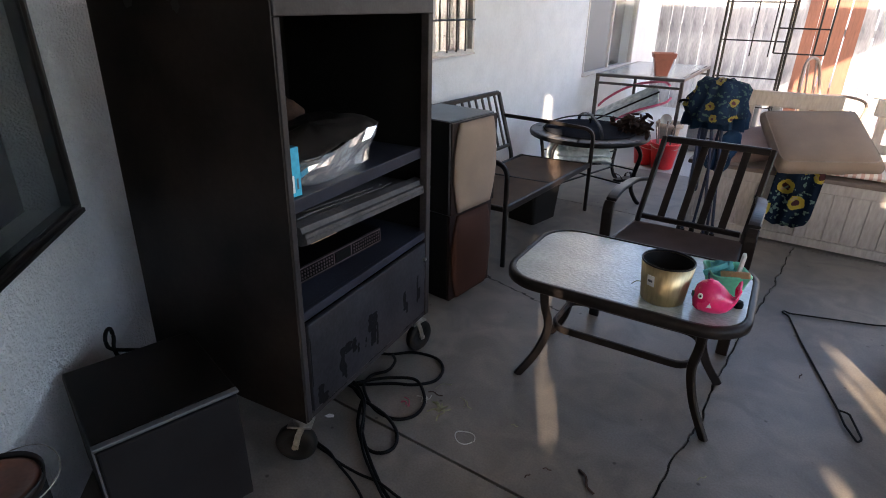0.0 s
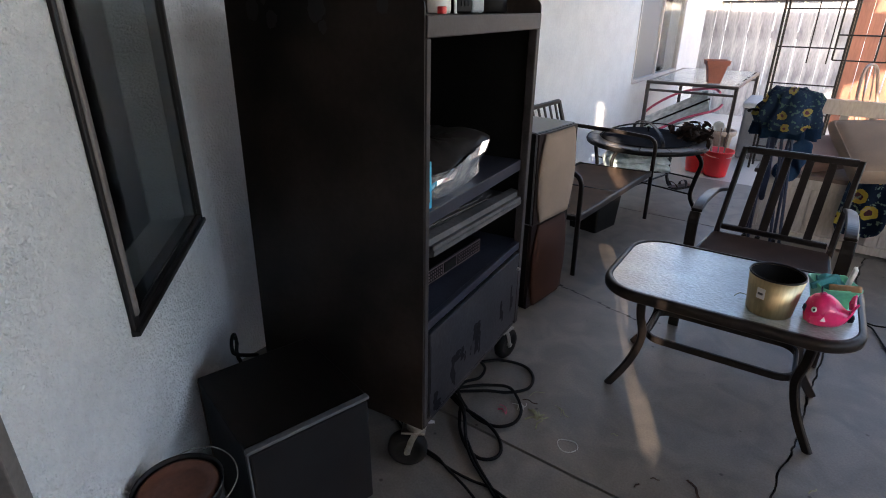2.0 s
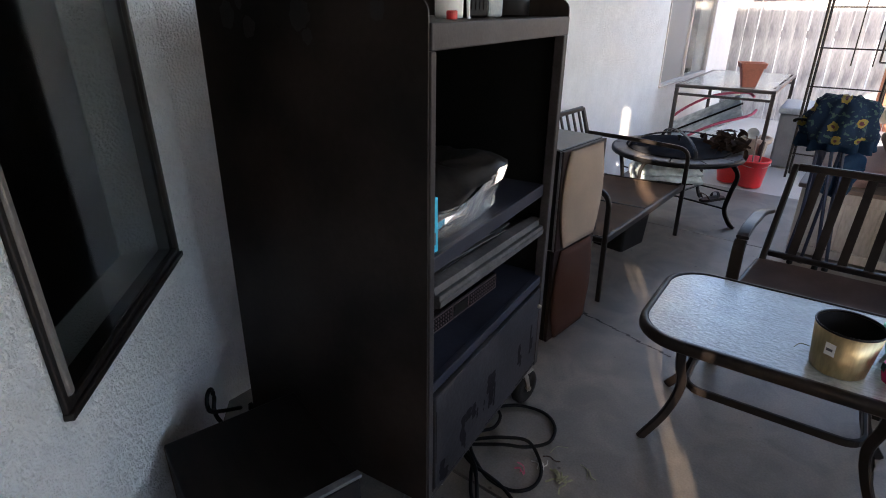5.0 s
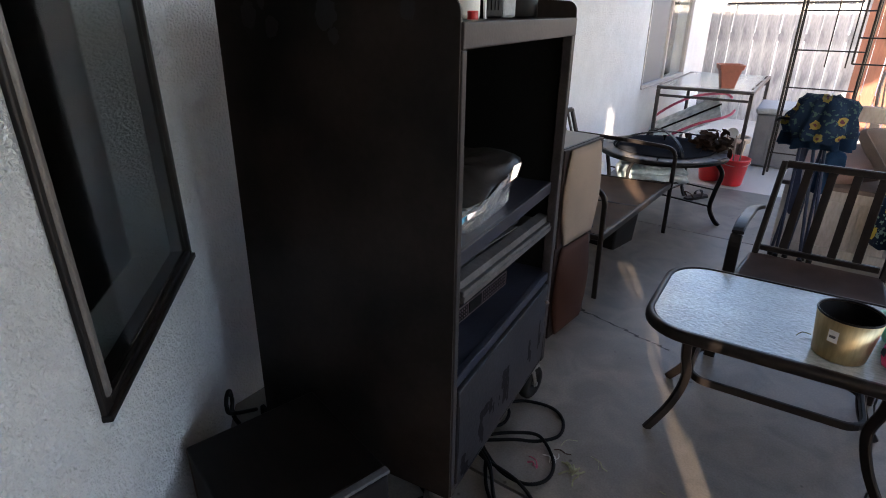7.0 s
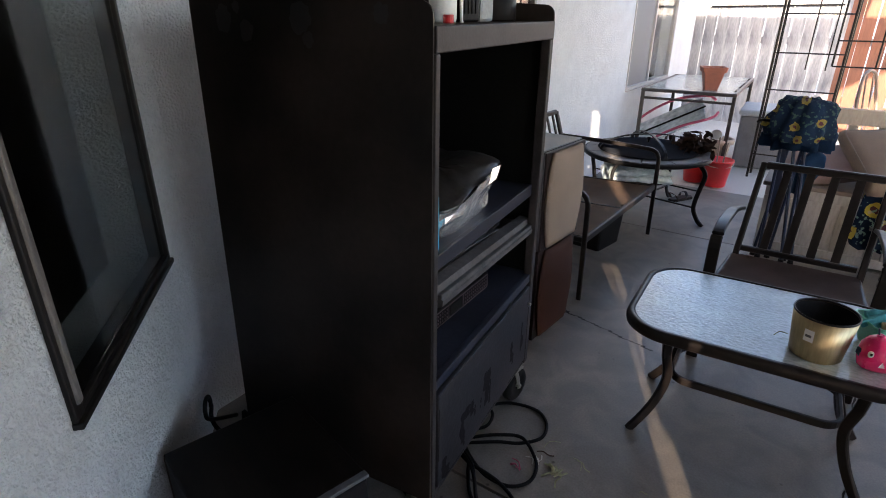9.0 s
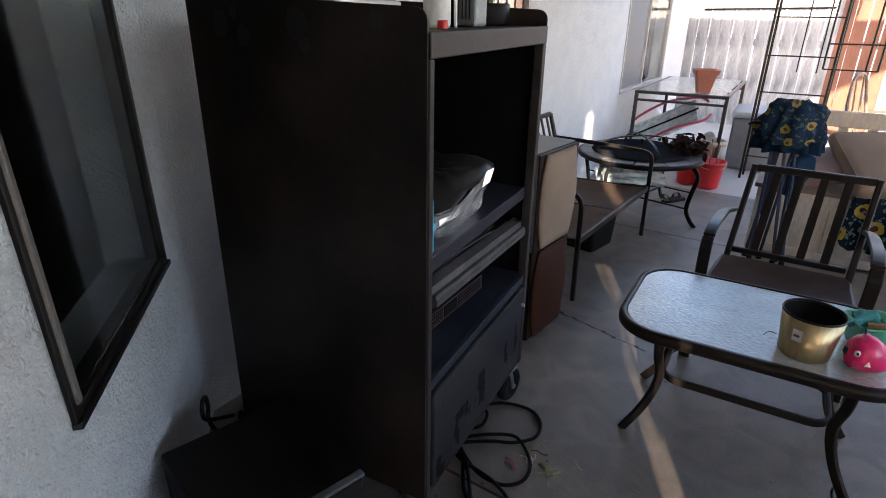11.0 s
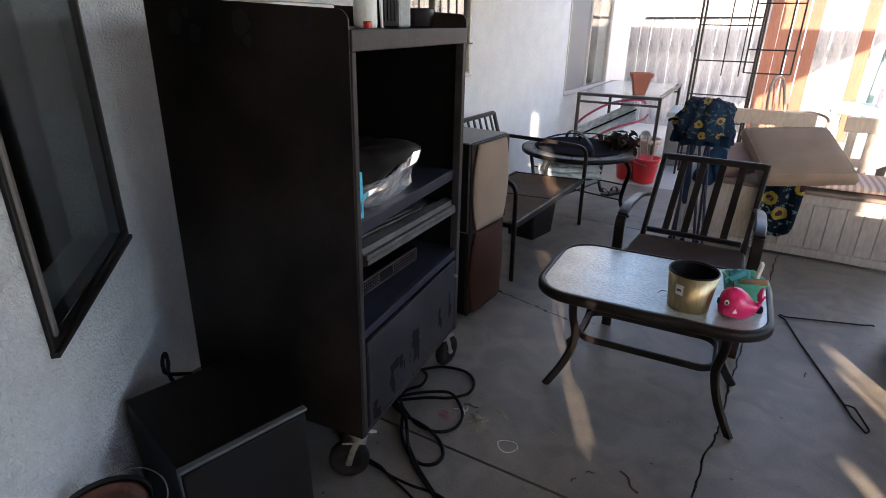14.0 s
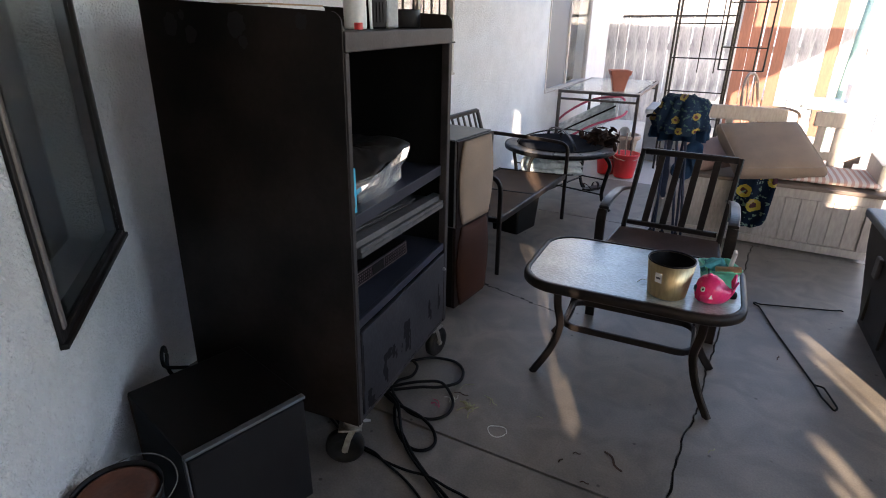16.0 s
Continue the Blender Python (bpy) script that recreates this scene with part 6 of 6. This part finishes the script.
def frayed_ends():
    """Stripped wire ends by the cable coil, and a torn pale scrap under the cart."""
    rnd = random.Random(21)
    for name, mt, x, y, way, count, label in (("wire_end", M_BAND, -0.875, 1.487, 150, 4, "frayed red-brown wire ends on the floor"), ("wire_end", M_WIRE, -0.838, 1.535, 100, 5, "frayed pale wire ends beside the cable coil"), ("wilted_sprig", M_LEAF, -0.770, 1.528, 80, 6, "wilted green sprig on the concrete floor")):
        w = thing(name, pose(x, y, 0), label, "wire" if name == "wire_end" else "sprig")
        for k in range(count):
            a = radians(way + rnd.uniform(-50, 50))
            ln = rnd.uniform(0.03, 0.055)
            part("strand", tube(smooth_path([(rnd.uniform(-0.01, 0.01), rnd.uniform(-0.01, 0.01), 0.003), (ln * 0.5 * math.cos(a), ln * 0.5 * math.sin(a), 0.010), (ln * math.cos(a + 0.4), ln * math.sin(a + 0.4), 0.004)], 4), 0.0018 if name == "wire_end" else 0.0034, n=5), mt, w)
    for x, y, a, ln in ((-0.83, 1.655, 60, 0.07), (-0.72, 1.62, -40, 0.06)):
        st = part("grass_stem", tube(smooth_path([(-ln / 2, 0, 0.002), (0, 0.012, 0.006), (ln / 2, -0.004, 0.002)], 5), 0.0012, n=5), M_LEAF, None)
        st.matrix_world = pose(x, y, 0.001, 0, 0, a)
        tagged(st, "thin dry grass stem on the concrete floor", "stem")
    sc = part("paper_scrap", prism([(-0.018, -0.006), (-0.004, -0.011), (0.017, -0.005), (0.014, 0.007), (-0.006, 0.009)], 0.0005, 0.003, 0.001), M_LABEL, None)
    sc.matrix_world = pose(-1.074, 1.282, 0, 0, 0, 25)
    tagged(sc, "torn pale paper scrap on the floor", "scrap")


frayed_ends()


# ---- yard ----
def trellis():
    t = thing("garden_trellis", pose(0, 6.0, -0.01), "tall dark metal garden trellis with crossing bars", "trellis")
    m = M_BROWNMETAL
    for x in (-0.785, -0.27):
        for dy, dx in ((0.0, 0.0), (0.16, 0.012)):
            part("post", tube([(x + dx, dy, 0), (x + dx, dy, 2.4)], 0.011), m, t)
    for x in (-0.755, -0.53, -0.385):
        part("rod", tube([(x, 0.0, 0.98 if x > -0.6 else 0.2), (x, 0.0, 2.4)], 0.0055), m, t)
    for z in (0.22, 0.55, 0.80, 1.11, 1.42, 1.72, 2.0, 2.3):
        part("crossbar", tube([(-0.785, 0.0, z), (-0.27, 0.0, z)], 0.006), m, t)
    for x in (-0.345, -0.05, 0.03):
        part("rod", tube([(x, -0.05, 1.02), (x, -0.05, 2.4)], 0.008), m, t)
    for z in (1.02, 1.22, 1.60, 2.0):
        part("crossbar", tube([(-0.345, -0.05, z), (0.03, -0.05, z)], 0.006), m, t)
    for z in (1.6, 2.0):
        part("clip", tube([(-0.27, 0.0, z), (-0.27, -0.05, z)], 0.007), m, t)


trellis()


def yard_table():
    t = thing("yard_table", pose(0.95, 6.35, -0.01, 0, 0, -6), "pale metal patio table standing in the sun", "table")
    part("tabletop", prism(rounded_rect(1.05, 0.75, 0.08, 5), 0.715, 0.745, 0.004), M_WHITE, t)
    for x in (-0.45, 0.45):
        for y in (-0.3, 0.3):
            part("leg", box((x - 0.018, y - 0.018, 0), (x + 0.018, y + 0.018, 0.714), 0.004), M_GREYPLASTIC, t)
    b = thing("wire_basket", pose(0.93, 6.42, 0.7355, 0, 0, 4), "pale box with a grey end on the yard table", "box")
    part("case", box((-0.16, -0.10, 0), (0.16, 0.10, 0.17), 0.006), M_WHITE, b)
    part("end_panel", box((-0.06, -0.103, 0.01), (0.02, -0.1005, 0.15), 0.001), M_TANPOT, b, "grey-brown panel")
    c = thing("yard_chair", pose(0.18, 6.35, -0.01, 0, 0, 68), "sunlit metal garden chair with a bent tube back", "chair")
    for s in (-0.2, 0.2):
        part("back_tube", tube(smooth_path([(s, 0.18, 0), (s, 0.16, 0.42), (s * 0.95, 0.22, 0.70), (s * 0.6, 0.25, 0.92), (0, 0.26, 0.97)], 6), 0.014), M_CHAIRTAN, c)
        part("front_leg", tube([(s, -0.2, 0), (s, -0.18, 0.44)], 0.014), M_CHAIRTAN, c)
        part("arm", tube(smooth_path([(s * 1.1, 0.2, 0.62), (s * 1.2, 0.0, 0.64), (s * 1.15, -0.18, 0.60), (s, -0.18, 0.44)], 5), 0.013), M_CHAIRTAN, c)
    part("seat", box((-0.22, -0.2, 0.425), (0.22, 0.18, 0.45), 0.01), M_TANPOT, c)
    for x in (-0.07, 0.07):
        part("back_rod", tube([(x, 0.19, 0.45), (x, 0.25, 0.93)], 0.008), M_CHAIRTAN, c)
    p = thing("patio_umbrella", pose(0.72, 6.9, -0.01, 2, 1.5, 0), "pale teal umbrella pole on a round base", "umbrella")
    part("pole", tube([(0, 0, 0.05), (0.06, 0, 2.7)], 0.028, n=14), M_GREENPOST, p, "", True)
    part("base", lathe([(0, 0), (0.22, 0), (0.22, 0.03), (0.05, 0.06), (0.05, 0.12), (0, 0.12)], 28), M_GREYPLASTIC, p, "grey round base", True)
    part("canopy", lathe([(0.03, 1.85), (0.09, 1.95), (0.11, 2.2), (0.05, 2.62), (0, 2.66)], 20, 0.05, 0), M_WHITE, p, "furled white canopy", True)


yard_table()


def fence():
    f = thing("picket_fence", pose(0, 9.0, -0.01), "tall weathered wooden picket fence in bright sun", "fence", kind="structure")
    w, h = 0.1405, 2.05

    def picket(hh):
        bm = bmesh.new()
        o = [(-w / 2, 0), (w / 2, 0), (w / 2, hh - 0.04), (w / 2 - 0.035, hh), (-w / 2 + 0.035, hh), (-w / 2, hh - 0.04)]
        a = [bm.verts.new((x, 0, z)) for x, z in o]
        b = [bm.verts.new((x, 0.018, z)) for x, z in o]
        for k in range(6):
            bm.faces.new((a[k], a[(k + 1) % 6], b[(k + 1) % 6], b[k]))
        bm.faces.new(a)
        bm.faces.new(b[::-1])
        bmesh.ops.recalc_face_normals(bm, faces=bm.faces)
        return bm

    rnd = random.Random(3)
    meshes = []
    for mt in (M_FENCEW, M_FENCEB):
        me = bpy.data.meshes.new("picket")
        bm = picket(h)
        bm.to_mesh(me)
        bm.free()
        me.materials.append(mt)
        meshes.append(me)
    for k in range(104):
        x = -5.6 + k * 0.1485
        brown = -0.40 < x < 0.28 or 0.76 < x < 0.92
        ob = new("picket", meshes[1 if brown else 0])
        ob.parent = f
        ob.matrix_local = pose(x + rnd.uniform(-0.003, 0.003), rnd.uniform(-0.004, 0.004), rnd.uniform(-0.03, 0.0), 0, rnd.uniform(-0.5, 0.5), 0)
    for z in (0.35, 1.05, 1.75):
        part("fence_rail", box((-5.7, 0.024, z), (9.9, 0.062, z + 0.09)), M_FENCEW, f)
    for x in (-4.6, -2.2, 0.2, 2.6, 5.0, 7.4, 9.6):
        part("fence_post", box((x - 0.045, 0.064, -0.1), (x + 0.045, 0.154, 2.0)), M_FENCEW, f)
    part("pipe", tube([(-1.9, -0.05, 1.50), (-0.4, -0.05, 1.52)], 0.012), M_CHARCOAL, f, "thin dark pipe along the fence")


fence()
